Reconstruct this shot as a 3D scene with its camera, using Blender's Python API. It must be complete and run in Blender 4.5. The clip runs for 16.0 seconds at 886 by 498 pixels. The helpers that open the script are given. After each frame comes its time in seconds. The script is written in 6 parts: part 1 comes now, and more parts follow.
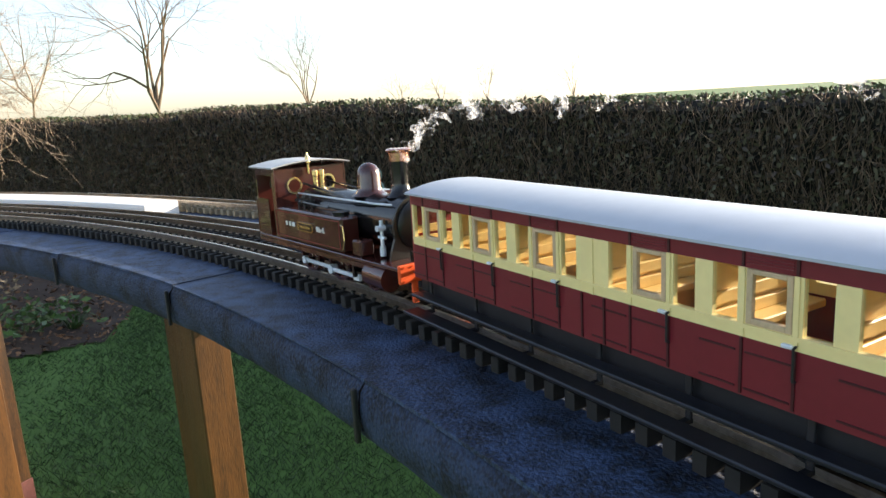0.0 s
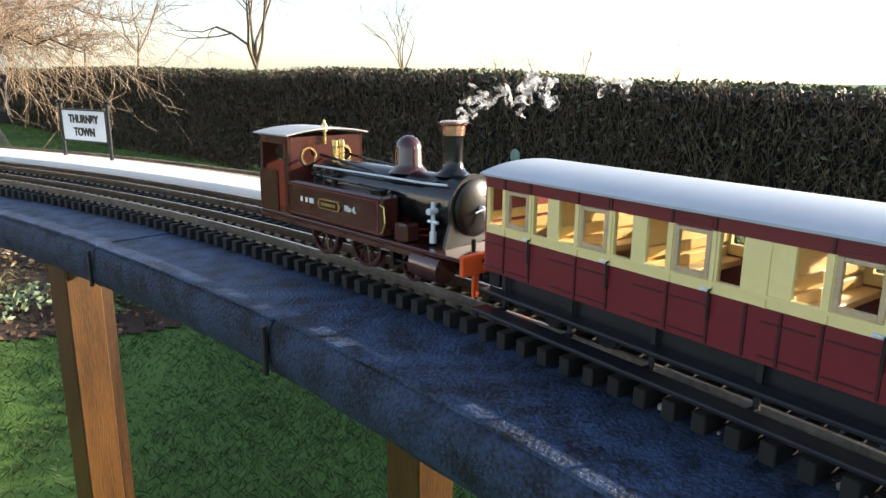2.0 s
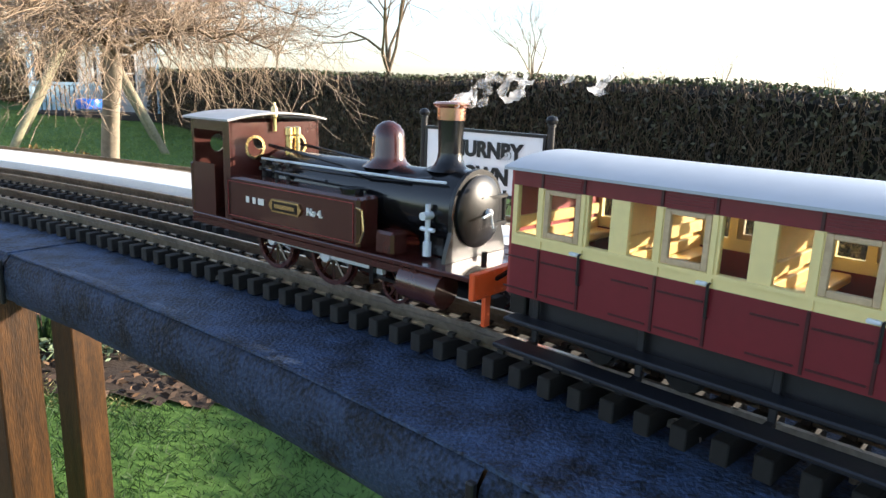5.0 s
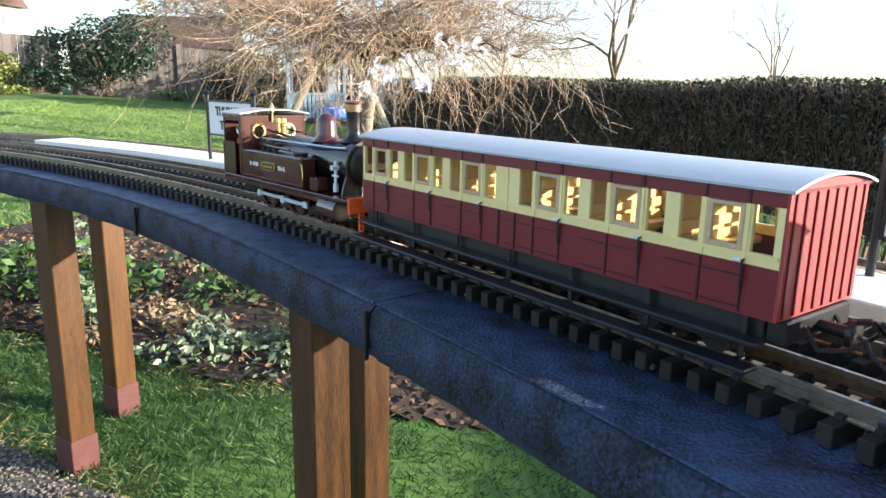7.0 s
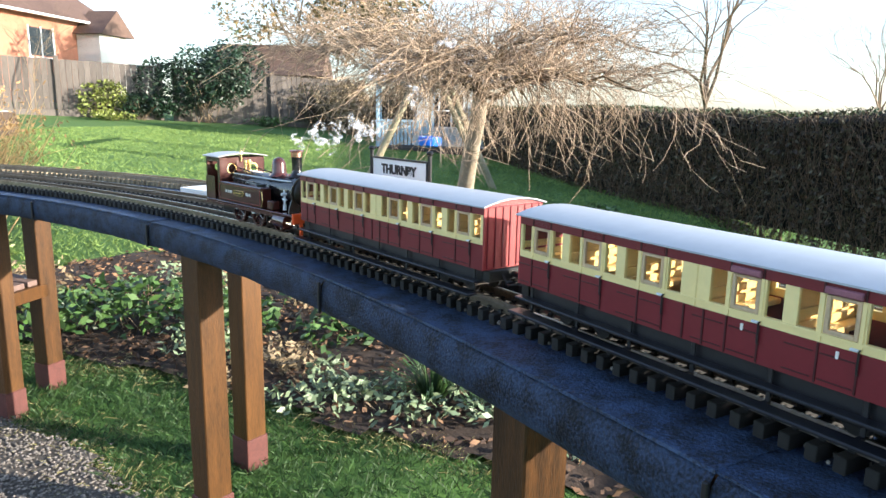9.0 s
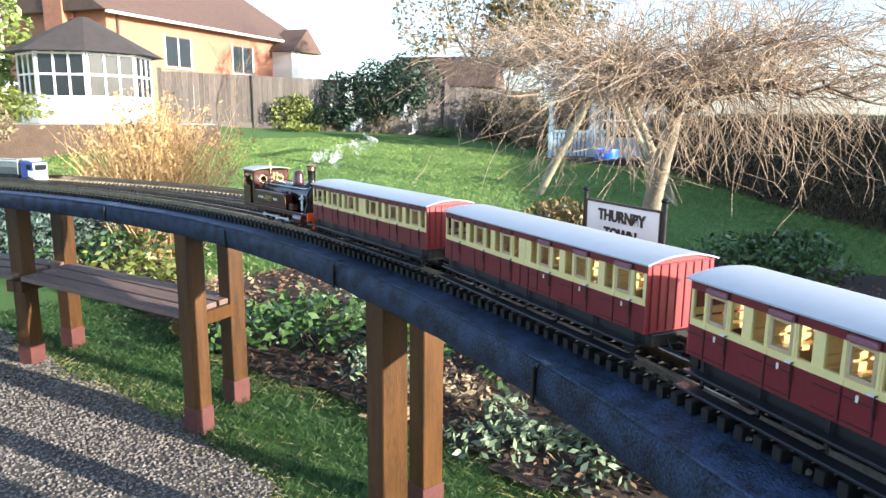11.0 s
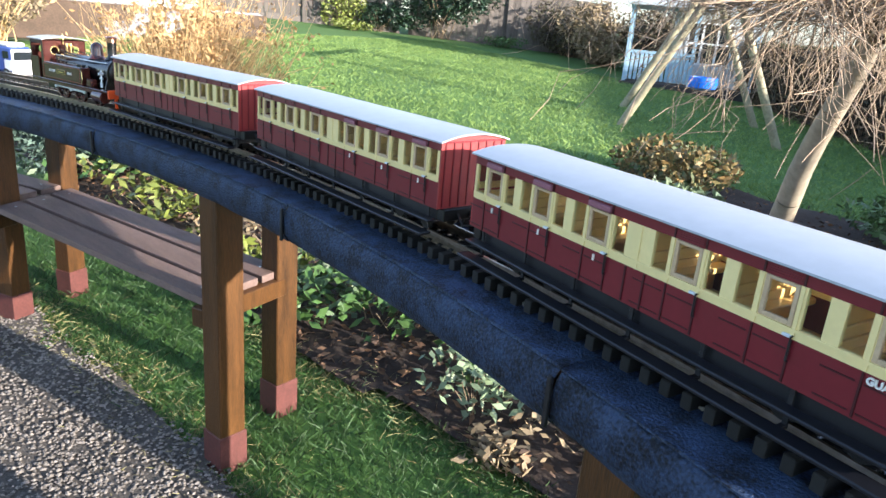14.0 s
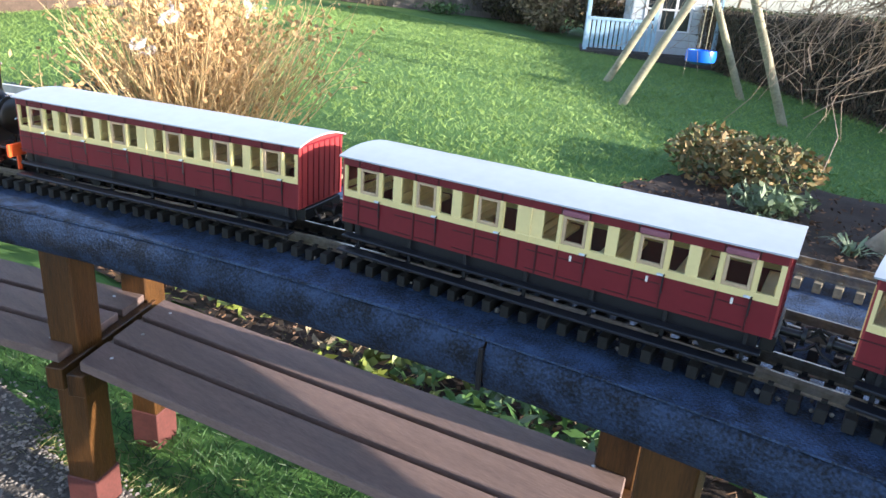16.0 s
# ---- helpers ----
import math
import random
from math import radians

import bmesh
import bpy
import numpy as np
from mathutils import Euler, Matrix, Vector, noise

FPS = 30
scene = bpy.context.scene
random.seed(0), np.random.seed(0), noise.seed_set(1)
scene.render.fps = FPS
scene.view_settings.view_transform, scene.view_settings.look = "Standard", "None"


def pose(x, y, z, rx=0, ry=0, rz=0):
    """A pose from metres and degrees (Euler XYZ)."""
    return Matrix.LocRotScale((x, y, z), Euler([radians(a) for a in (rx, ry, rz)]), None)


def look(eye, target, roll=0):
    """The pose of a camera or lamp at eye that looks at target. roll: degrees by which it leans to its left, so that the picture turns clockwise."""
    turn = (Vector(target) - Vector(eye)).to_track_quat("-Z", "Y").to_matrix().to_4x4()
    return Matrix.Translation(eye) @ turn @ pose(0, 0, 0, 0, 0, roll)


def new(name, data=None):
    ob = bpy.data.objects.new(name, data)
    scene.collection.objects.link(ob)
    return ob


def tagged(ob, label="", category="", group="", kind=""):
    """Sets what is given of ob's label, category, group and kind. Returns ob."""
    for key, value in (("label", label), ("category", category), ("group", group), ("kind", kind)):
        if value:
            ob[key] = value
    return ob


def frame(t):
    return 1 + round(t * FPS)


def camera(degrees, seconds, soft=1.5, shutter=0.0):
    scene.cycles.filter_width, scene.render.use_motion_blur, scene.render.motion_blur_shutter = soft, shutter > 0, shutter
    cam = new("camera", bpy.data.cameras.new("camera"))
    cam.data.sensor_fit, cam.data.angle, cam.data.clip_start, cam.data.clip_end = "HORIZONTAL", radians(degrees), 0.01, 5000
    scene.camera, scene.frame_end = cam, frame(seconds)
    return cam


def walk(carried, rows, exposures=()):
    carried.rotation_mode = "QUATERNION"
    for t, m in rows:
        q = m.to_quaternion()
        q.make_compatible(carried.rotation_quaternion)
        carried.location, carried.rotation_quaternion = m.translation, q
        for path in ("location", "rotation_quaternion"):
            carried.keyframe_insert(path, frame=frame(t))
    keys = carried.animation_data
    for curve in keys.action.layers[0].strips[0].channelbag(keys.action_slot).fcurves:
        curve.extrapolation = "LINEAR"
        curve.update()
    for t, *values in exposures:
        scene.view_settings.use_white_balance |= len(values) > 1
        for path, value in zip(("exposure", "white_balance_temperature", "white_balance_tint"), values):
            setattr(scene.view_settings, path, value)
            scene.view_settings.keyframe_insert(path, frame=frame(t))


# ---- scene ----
cam = camera(64.9, 16.0)
PATH = [
    (0, (2.218, -1.656, 1.144), (2.568, 0.27, 0.736), -3.4),
    (0.5, (2.099, -1.421, 1.149), (2.483, 0.5, 0.751), -4.5),
    (1, (1.989, -1.265, 1.163), (2.37, 0.646, 0.713), -3.4),
    (1.5, (1.925, -1.088, 1.151), (2.188, 0.848, 0.725), -1.1),
    (2, (1.839, -0.884, 1.137), (1.986, 1.054, 0.665), 0.5),
    (2.5, (1.677, -0.725, 1.154), (1.875, 1.211, 0.691), -0.9),
    (3, (1.57, -0.551, 1.147), (1.697, 1.384, 0.658), 0.7),
    (3.5, (1.485, -0.357, 1.129), (1.443, 1.593, 0.688), 2.4),
    (3.7, (1.444, -0.284, 1.123), (1.388, 1.665, 0.681), 2.3),
    (5.8, (0.929, 0.175, 1.108), (0.585, 2.087, 0.633), 0.7),
    (6, (0.909, 0.19, 1.113), (0.491, 2.084, 0.629), 0.2),
    (6.5, (0.857, 0.212, 1.11), (0.282, 2.067, 0.633), 0.8),
    (7, (0.835, 0.213, 1.117), (0.115, 2.024, 0.665), 1.1),
    (7.5, (0.762, 0.242, 1.13), (-0.018, 2.037, 0.717), 1.7),
    (8, (0.678, 0.255, 1.139), (-0.166, 2.021, 0.729), 0.6),
    (8.5, (0.616, 0.259, 1.157), (-0.261, 2.013, 0.764), 0.4),
    (9, (0.562, 0.263, 1.182), (-0.357, 1.996, 0.79), 1.1),
    (9.5, (0.509, 0.304, 1.206), (-0.521, 1.976, 0.828), 1.3),
    (10, (0.475, 0.332, 1.216), (-0.675, 1.93, 0.868), 1.4),
    (10.2, (0.465, 0.339, 1.222), (-0.726, 1.908, 0.879), 1.6),
    (12.3, (0.061, 0.702, 1.231), (-1.364, 2.03, 0.78), 0.4),
    (12.5, (0.023, 0.764, 1.223), (-1.419, 2.072, 0.765), 1.6),
    (13, (-0.068, 0.849, 1.207), (-1.551, 2.086, 0.686), 2.0),
    (13.5, (-0.261, 0.885, 1.195), (-1.651, 2.204, 0.624), 3.4),
    (14, (-0.534, 0.905, 1.201), (-1.856, 2.271, 0.577), 4.9),
    (14.5, (-0.889, 0.958, 1.2), (-2.182, 2.329, 0.53), 4.2),
    (15, (-1.186, 0.953, 1.22), (-2.378, 2.414, 0.553), 5.1),
    (15.5, (-1.512, 0.898, 1.265), (-2.647, 2.391, 0.571), 3.8),
    (16, (-1.86, 0.88, 1.264), (-2.963, 2.392, 0.561), 4.4),
]
walk(cam, [(t, look(eye, target, roll)) for t, eye, target, roll in PATH], [(0, 1.4, 6450, 12), (3.5, 1.4, 6350, 12), (6, 1.5, 5950, 11), (9, 1.6, 5800, 9), (12.5, 1.6, 5600, 10), (16, 1.75, 5600, 12)])

# ---- world, sun and exposure ----
SUN = Vector((0.97, 0.23, 0.0)).normalized()
ELEV = radians(14)
world = bpy.data.worlds.new("sky")
scene.world = world
world.use_nodes = True
wn = world.node_tree
sky = wn.nodes.new("ShaderNodeTexSky")
sky.sky_type, sky.sun_disc = "NISHITA", False
sky.sun_elevation, sky.sun_rotation = ELEV, math.atan2(SUN.x, SUN.y)
sky.air_density, sky.dust_density, sky.ozone_density = 1.0, 1.0, 2.0
wn.nodes["Background"].inputs["Strength"].default_value = 0.138
haze = wn.nodes.new("ShaderNodeHueSaturation")
haze.inputs["Saturation"].default_value = 0.72
haze.inputs["Value"].default_value = 1.1
wn.links.new(sky.outputs[0], haze.inputs["Color"])
wn.links.new(haze.outputs[0], wn.nodes["Background"].inputs["Color"])
sun_data = bpy.data.lights.new("sun", "SUN")
sun_data.energy, sun_data.angle, sun_data.color = 5.0, radians(0.6), (1.0, 0.84, 0.64)
sun = new("sun", sun_data)
sun.matrix_world = look((SUN * math.cos(ELEV) * 60 + Vector((0, 0, math.sin(ELEV) * 60))), (0, 0, 0))


# ---- materials ----
def mat(name, col, rough=0.6, metal=0.0, var=0.25, scale=20.0, bump=0.0, bscale=None, col2=None, fine=6.0,
        spec=0.5, island=0.0, objrand=0.0, stretch=None, coat=0.0, tight=0.18):
    """A procedural surface: two noises, coarse and fine, mix the colours and drive the relief."""
    m = bpy.data.materials.new(name)
    m.use_nodes = True
    nt = m.node_tree
    N, L = nt.nodes, nt.links
    b = N["Principled BSDF"]
    b.inputs["Roughness"].default_value, b.inputs["Metallic"].default_value = rough, metal
    b.inputs["Specular IOR Level"].default_value = spec
    b.inputs["Coat Weight"].default_value = coat
    tc = N.new("ShaderNodeTexCoord")
    src = tc.outputs["Object"]
    if stretch:
        mp = N.new("ShaderNodeMapping")
        mp.inputs["Scale"].default_value = stretch
        L.new(src, mp.inputs["Vector"])
        src = mp.outputs[0]
    n1, n2 = N.new("ShaderNodeTexNoise"), N.new("ShaderNodeTexNoise")
    n1.inputs["Scale"].default_value, n2.inputs["Scale"].default_value = scale, scale * fine
    n1.inputs["Detail"].default_value, n2.inputs["Detail"].default_value = 4, 3
    L.new(src, n1.inputs["Vector"]), L.new(src, n2.inputs["Vector"])
    add = N.new("ShaderNodeMath")
    add.operation = "ADD"
    L.new(n1.outputs["Fac"], add.inputs[0]), L.new(n2.outputs["Fac"], add.inputs[1])
    fac = add.outputs[0]
    for amount, kind, out in ((island, "ShaderNodeNewGeometry", "Random Per Island"), (objrand, "ShaderNodeObjectInfo", "Random")):
        if amount:
            g, s = N.new(kind), N.new("ShaderNodeMath")
            s.operation = "MULTIPLY_ADD"
            L.new(g.outputs[out], s.inputs[0])
            s.inputs[1].default_value = amount
            L.new(fac, s.inputs[2])
            o = N.new("ShaderNodeMath")
            o.operation = "SUBTRACT"
            L.new(s.outputs[0], o.inputs[0])
            o.inputs[1].default_value = amount / 2
            fac = o.outputs[0]
    ramp = N.new("ShaderNodeValToRGB")
    c2 = col2 or tuple(c * (1 - var) for c in col)
    hi = tuple(min(1, c * (1 + var * 0.6)) for c in col)
    e = ramp.color_ramp.elements
    e[0].position, e[0].color = 0.5 - tight, (*c2, 1)
    e[1].position, e[1].color = 0.5 + tight, (*hi, 1)
    half = N.new("ShaderNodeMath")
    half.operation = "MULTIPLY"
    half.inputs[1].default_value = 0.5
    L.new(fac, half.inputs[0]), L.new(half.outputs[0], ramp.inputs[0])
    L.new(ramp.outputs[0], b.inputs["Base Color"])
    if bump:
        bp, n3 = N.new("ShaderNodeBump"), N.new("ShaderNodeTexNoise")
        n3.inputs["Scale"].default_value = bscale or scale * fine
        L.new(src, n3.inputs["Vector"]), L.new(n3.outputs["Fac"], bp.inputs["Height"])
        bp.inputs["Strength"].default_value, bp.inputs["Distance"].default_value = min(1, bump), 0.003
        L.new(bp.outputs[0], b.inputs["Normal"])
    return m


def glass_mat(name, tint):
    m = bpy.data.materials.new(name)
    m.use_nodes = True
    N, L = m.node_tree.nodes, m.node_tree.links
    tr, gl, mx, lw, pw, fr = (N.new("ShaderNode" + k) for k in ("BsdfTransparent", "BsdfGlossy", "MixShader", "LayerWeight", "Math", "Math"))
    lw.inputs["Blend"].default_value = 0.5
    pw.operation, fr.operation = "POWER", "MULTIPLY_ADD"
    pw.inputs[1].default_value, fr.inputs[1].default_value, fr.inputs[2].default_value = 5.0, 0.6, 0.025
    L.new(lw.outputs["Facing"], pw.inputs[0]), L.new(pw.outputs[0], fr.inputs[0])
    tr.inputs[0].default_value = (*tint, 1)
    gl.inputs["Roughness"].default_value = 0.03
    L.new(fr.outputs[0], mx.inputs[0]), L.new(tr.outputs[0], mx.inputs[1]), L.new(gl.outputs[0], mx.inputs[2])
    L.new(mx.outputs[0], N["Material Output"].inputs["Surface"])
    return m


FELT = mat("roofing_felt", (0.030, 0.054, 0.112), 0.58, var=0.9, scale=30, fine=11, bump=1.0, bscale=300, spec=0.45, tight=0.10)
# Same felt in a darker copy: the deck side's shade is in the colour.
FELT_SHADED = mat("shaded_felt_fold", (0.018, 0.031, 0.064), 0.7, var=0.85, scale=26, fine=11, bump=1.0, bscale=260, spec=0.35, tight=0.10)
TAR = mat("tar_seam", (0.008, 0.008, 0.01), 0.5, var=0.3, scale=60)
POST = mat("stained_timber", (0.078, 0.034, 0.0085), 0.4, var=0.75, scale=5, fine=9, bump=0.35, bscale=60, stretch=(9, 9, 1.0), objrand=0.35)
SHOE = mat("red_oxide_steel", (0.105, 0.032, 0.026), 0.6, var=0.3, scale=18, bump=0.2)
BOLT = mat("zinc_bolt", (0.6, 0.6, 0.58), 0.35, metal=1.0, var=0.2, scale=80)
PLANK = mat("brown_decking", (0.185, 0.125, 0.105), 0.7, var=0.35, scale=6, fine=8, bump=0.4, bscale=90, stretch=(1.0, 9, 9), objrand=0.4)
SLEEPER = mat("black_sleeper", (0.012, 0.011, 0.010), 0.75, var=0.5, scale=40, objrand=0.4)
SLEEPER_OLD = mat("bleached_sleeper", (0.30, 0.24, 0.15), 0.8, var=0.4, scale=30, objrand=0.5)
RAIL = mat("steel_rail", (0.42, 0.36, 0.29), 0.28, metal=1.0, var=0.4, scale=30)
BALLAST = mat("grit", (0.30, 0.27, 0.23), 0.9, var=0.5, scale=40, island=1.0)
PLATFORM = mat("white_platform", (0.78, 0.78, 0.76), 0.75, var=0.08, scale=12, fine=20, bump=0.2)
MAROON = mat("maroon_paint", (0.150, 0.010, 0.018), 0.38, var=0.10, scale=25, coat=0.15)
# Maroon lightened to paint sunlight on coach ends; also the tanks' red lining.
MAROON_LIT = mat("sunlit_maroon_and_lining_red", (0.28, 0.035, 0.035), 0.45, var=0.10, scale=25)
# Maroon beading darkened so its lines paint the shadow in the panel grooves.
BEADING = mat("groove_shade_beading", (0.045, 0.006, 0.009), 0.4, var=0.2, scale=40)
CREAM = mat("cream_paint", (0.80, 0.66, 0.30), 0.42, var=0.06, scale=30)
TAN = mat("bare_wood_frame", (0.52, 0.38, 0.23), 0.5, var=0.2, scale=60)
ROOF = mat("white_roof_paint", (0.40, 0.43, 0.47), 0.4, var=0.07, scale=12)
BLACK = mat("black_underframe", (0.012, 0.012, 0.015), 0.45, var=0.3, scale=40)
FOOT = mat("footboard_black", (0.009, 0.010, 0.014), 0.34, var=0.3, scale=30)
WOODIN = mat("varnished_seat_wood", (0.86, 0.60, 0.23), 0.4, var=0.2, scale=40)
BRASS = mat("brass", (0.78, 0.58, 0.28), 0.25, metal=1.0, var=0.15, scale=60)
COPPER = mat("copper_cap", (0.78, 0.42, 0.30), 0.25, metal=1.0, var=0.2, scale=60)
STEEL = mat("bright_steel", (0.72, 0.78, 0.84), 0.3, metal=0.25, var=0.12, scale=60)
LOCO = mat("loco_maroon", (0.060, 0.016, 0.012), 0.22, var=0.2, scale=20, coat=0.6)
LOCO_B = mat("loco_black", (0.006, 0.006, 0.007), 0.2, var=0.3, scale=20, spec=0.35, coat=0.25)
SMOKEBOX = mat("smokebox_black", (0.010, 0.010, 0.010), 0.36, var=0.3, scale=30)
ORANGE = mat("orange_red_beam", (0.75, 0.10, 0.02), 0.4, var=0.1, scale=30)
LETTER = mat("white_letter", (0.75, 0.74, 0.68), 0.5, var=0.1, scale=60)
PINK = mat("faded_louvre", (0.26, 0.10, 0.13), 0.5, var=0.2, scale=60)
GLASS = glass_mat("window_glass", (0.93, 0.95, 0.93))
SIGNWHITE = mat("sign_white", (0.82, 0.82, 0.82), 0.45, var=0.04, scale=20)
SIGNBLACK = mat("sign_black", (0.012, 0.012, 0.014), 0.35, var=0.3, scale=40)
LAWN = mat("lawn_turf", (0.062, 0.135, 0.020), 0.9, var=0.35, scale=0.9, fine=34, bump=1.0, bscale=160, col2=(0.055, 0.120, 0.020))
# Near blades coloured darker, far ones lighter: shade and sun put into the colour.
GRASS_SHADED = mat("shaded_grass_blade", (0.024, 0.064, 0.009), 0.65, var=0.45, scale=1.5, island=0.8, col2=(0.020, 0.048, 0.009))
GRASS_SUNLIT = mat("sunny_grass_blade", (0.21, 0.305, 0.070), 0.65, var=0.25, scale=0.8, island=0.5, col2=(0.13, 0.205, 0.042))
GRASS_OLD = mat("pale_grass_blade", (0.24, 0.22, 0.09), 0.75, var=0.35, scale=3, island=0.7)
SOIL = mat("garden_soil", (0.040, 0.026, 0.018), 0.95, var=0.5, scale=9, fine=10, bump=1.0, bscale=80)
GRAVEL = mat("gravel_bed", (0.10, 0.088, 0.075), 0.95, var=0.5, scale=60, fine=4, bump=1.0, bscale=120)
PEBBLE = mat("gravel_stone", (0.21, 0.185, 0.16), 0.8, var=0.4, scale=25, island=1.2)
LITTER = mat("dead_leaf", (0.17, 0.095, 0.05), 0.85, var=0.5, scale=12, island=1.2, col2=(0.05, 0.03, 0.02))
HEDGE_CORE = mat("hedge_inner_shade", (0.012, 0.011, 0.008), 0.95, var=0.5, scale=6)
HEDGE_LEAF = mat("hedge_leaf", (0.066, 0.060, 0.030), 0.6, var=0.5, scale=2.5, island=1.2, col2=(0.040, 0.026, 0.016))
HEDGE_TOP = mat("hedge_top_leaf", (0.045, 0.075, 0.015), 0.6, var=0.4, scale=2.5, island=1.0)
TWIG = mat("brown_twig", (0.17, 0.115, 0.07), 0.75, var=0.35, scale=3, island=0.9)
BARK = mat("grey_brown_bark", (0.23, 0.17, 0.105), 0.8, var=0.45, scale=7, fine=5, bump=0.8, bscale=40)
WEEP = mat("weeping_twig", (0.38, 0.28, 0.19), 0.7, var=0.3, scale=3, island=0.9)
PALEBARK = mat("pale_bark", (0.36, 0.30, 0.22), 0.8, var=0.3, scale=5)


# ---- builders ----
def part(name, bm, material, parent=None, label="", smooth=False):
    """Links a bmesh as one mesh object, under a thing or a part if given."""
    me = bpy.data.meshes.new(name)
    bm.to_mesh(me)
    bm.free()
    me.materials.append(material)
    if smooth:
        me.polygons.foreach_set("use_smooth", [True] * len(me.polygons))
        me.set_sharp_from_angle(angle=radians(38))
    ob = new(name, me)
    ob.parent = parent
    return tagged(ob, label)


def thing(name, label, category, group="", m=None, kind=""):
    ob = new(name)
    ob.empty_display_size = 0.05
    if m is not None:
        ob.matrix_world = m
    return tagged(ob, label, category, group, kind)


def raw(name, verts, faces, material, parent=None, label=""):
    me = bpy.data.meshes.new(name)
    me.from_pydata([tuple(v) for v in verts], [], faces)
    me.materials.append(material)
    ob = new(name, me)
    ob.parent = parent
    return tagged(ob, label)


def BM():
    return bmesh.new()


def box(bm, x0, x1, y0, y1, z0, z1, bevel=0.0, m=None):
    r = bmesh.ops.create_cube(bm, size=1)
    vs = r["verts"]
    for v in vs:
        v.co = Vector(((x0 + x1) / 2 + v.co.x * (x1 - x0), (y0 + y1) / 2 + v.co.y * (y1 - y0), (z0 + z1) / 2 + v.co.z * (z1 - z0)))
    if bevel:
        es = list({e for v in vs for e in v.link_edges})
        out = bmesh.ops.bevel(bm, geom=es, offset=bevel, segments=1, affect="EDGES", profile=0.5)
        vs = list({v for f in out["faces"] for v in f.verts})
    if m is not None:
        bmesh.ops.transform(bm, matrix=m, verts=vs)
    return bm


def cyl(bm, a, b, r0, r1=None, n=12, caps=True):
    """A tapered rod from a to b."""
    a, b = Vector(a), Vector(b)
    d = b - a
    if d.length < 1e-6:
        return bm
    m = Matrix.Translation((a + b) / 2) @ d.to_track_quat("Z", "Y").to_matrix().to_4x4()
    bmesh.ops.create_cone(bm, cap_ends=caps, segments=n, radius1=r0, radius2=r0 if r1 is None else r1, depth=d.length, matrix=m)
    return bm


def lathe(bm, prof, n=20, m=None):
    """A turned shape round z from (radius, height) pairs."""
    m = m or Matrix()
    rings = []
    for r, z in prof:
        rings.append([bm.verts.new(m @ Vector((r * math.cos(2 * math.pi * i / n), r * math.sin(2 * math.pi * i / n), z))) for i in range(n)])
    for p, q in zip(rings, rings[1:]):
        for i in range(n):
            bm.faces.new((p[i], p[(i + 1) % n], q[(i + 1) % n], q[i]))
    bm.faces.new(rings[-1])
    bm.faces.new(list(reversed(rings[0])))
    return bm


def bars(bm, pts, r, n=6):
    for a, b in zip(pts, pts[1:]):
        cyl(bm, a, b, r, n=n)
    return bm


def words(name, text, size, material, parent, m, label="", depth=0.0006):
    cu = bpy.data.curves.new(name, "FONT")
    cu.body, cu.size, cu.extrude, cu.align_x, cu.align_y = text, size, depth, "CENTER", "CENTER"
    cu.offset = size * 0.042
    tmp = bpy.data.objects.new(name, cu)
    scene.collection.objects.link(tmp)
    me = bpy.data.meshes.new_from_object(tmp.evaluated_get(bpy.context.evaluated_depsgraph_get()))
    bpy.data.objects.remove(tmp)
    me.materials.clear()
    me.materials.append(material)
    ob = new(name, me)
    ob.parent = parent
    ob.matrix_local = m
    return tagged(ob, label)


# ---- the line of the railway ----
CX, CY = -1.69, -2.75
DECK = 0.90
RAILTOP = 0.931


def table(rows):
    a = np.array(rows, float)
    th = np.linspace(-60, 200, 1041)
    r = np.interp(th, a[:, 0], a[:, 1])
    k = np.exp(-0.5 * (np.arange(-40, 41) / 13) ** 2)
    r = np.convolve(np.pad(r, 40, "edge"), k / k.sum(), "valid")
    return lambda d: float(np.interp(d, th, r))


EDGE = table([(0, 4.295), (23, 4.29), (30.5, 4.282), (43, 4.228), (49, 4.222), (58, 4.194), (64, 4.202), (68.6, 4.222), (75, 4.235), (82, 4.25), (88, 4.262), (95, 4.258), (105, 4.25), (200, 4.25)])
LINE = table([(0, 4.43), (24, 4.428), (32, 4.428), (38, 4.405), (43, 4.387), (49, 4.355), (55, 4.332), (60, 4.316), (66, 4.316), (74, 4.328), (82, 4.342), (93, 4.358), (105, 4.358), (200, 4.35)])
LINE2 = table([(0, 4.54), (32, 4.54), (43, 4.50), (56, 4.455), (65, 4.448), (80, 4.47), (94, 4.49), (110, 4.475), (200, 4.46)])
LINE3 = table([(0, 4.74), (32, 4.74), (43, 4.715), (54, 4.705), (60, 4.695), (70, 4.695), (80, 4.72), (94, 4.72), (110, 4.675), (200, 4.62)])
OUTER = table([(0, 4.83), (32, 4.83), (43, 4.80), (56, 4.79), (70, 4.785), (94, 4.805), (110, 4.795), (200, 4.79)])


def at(R, deg, dr=0.0, z=0.0):
    r = (R(deg) if callable(R) else R) + dr
    return Vector((CX + r * math.cos(radians(deg)), CY + r * math.sin(radians(deg)), z))


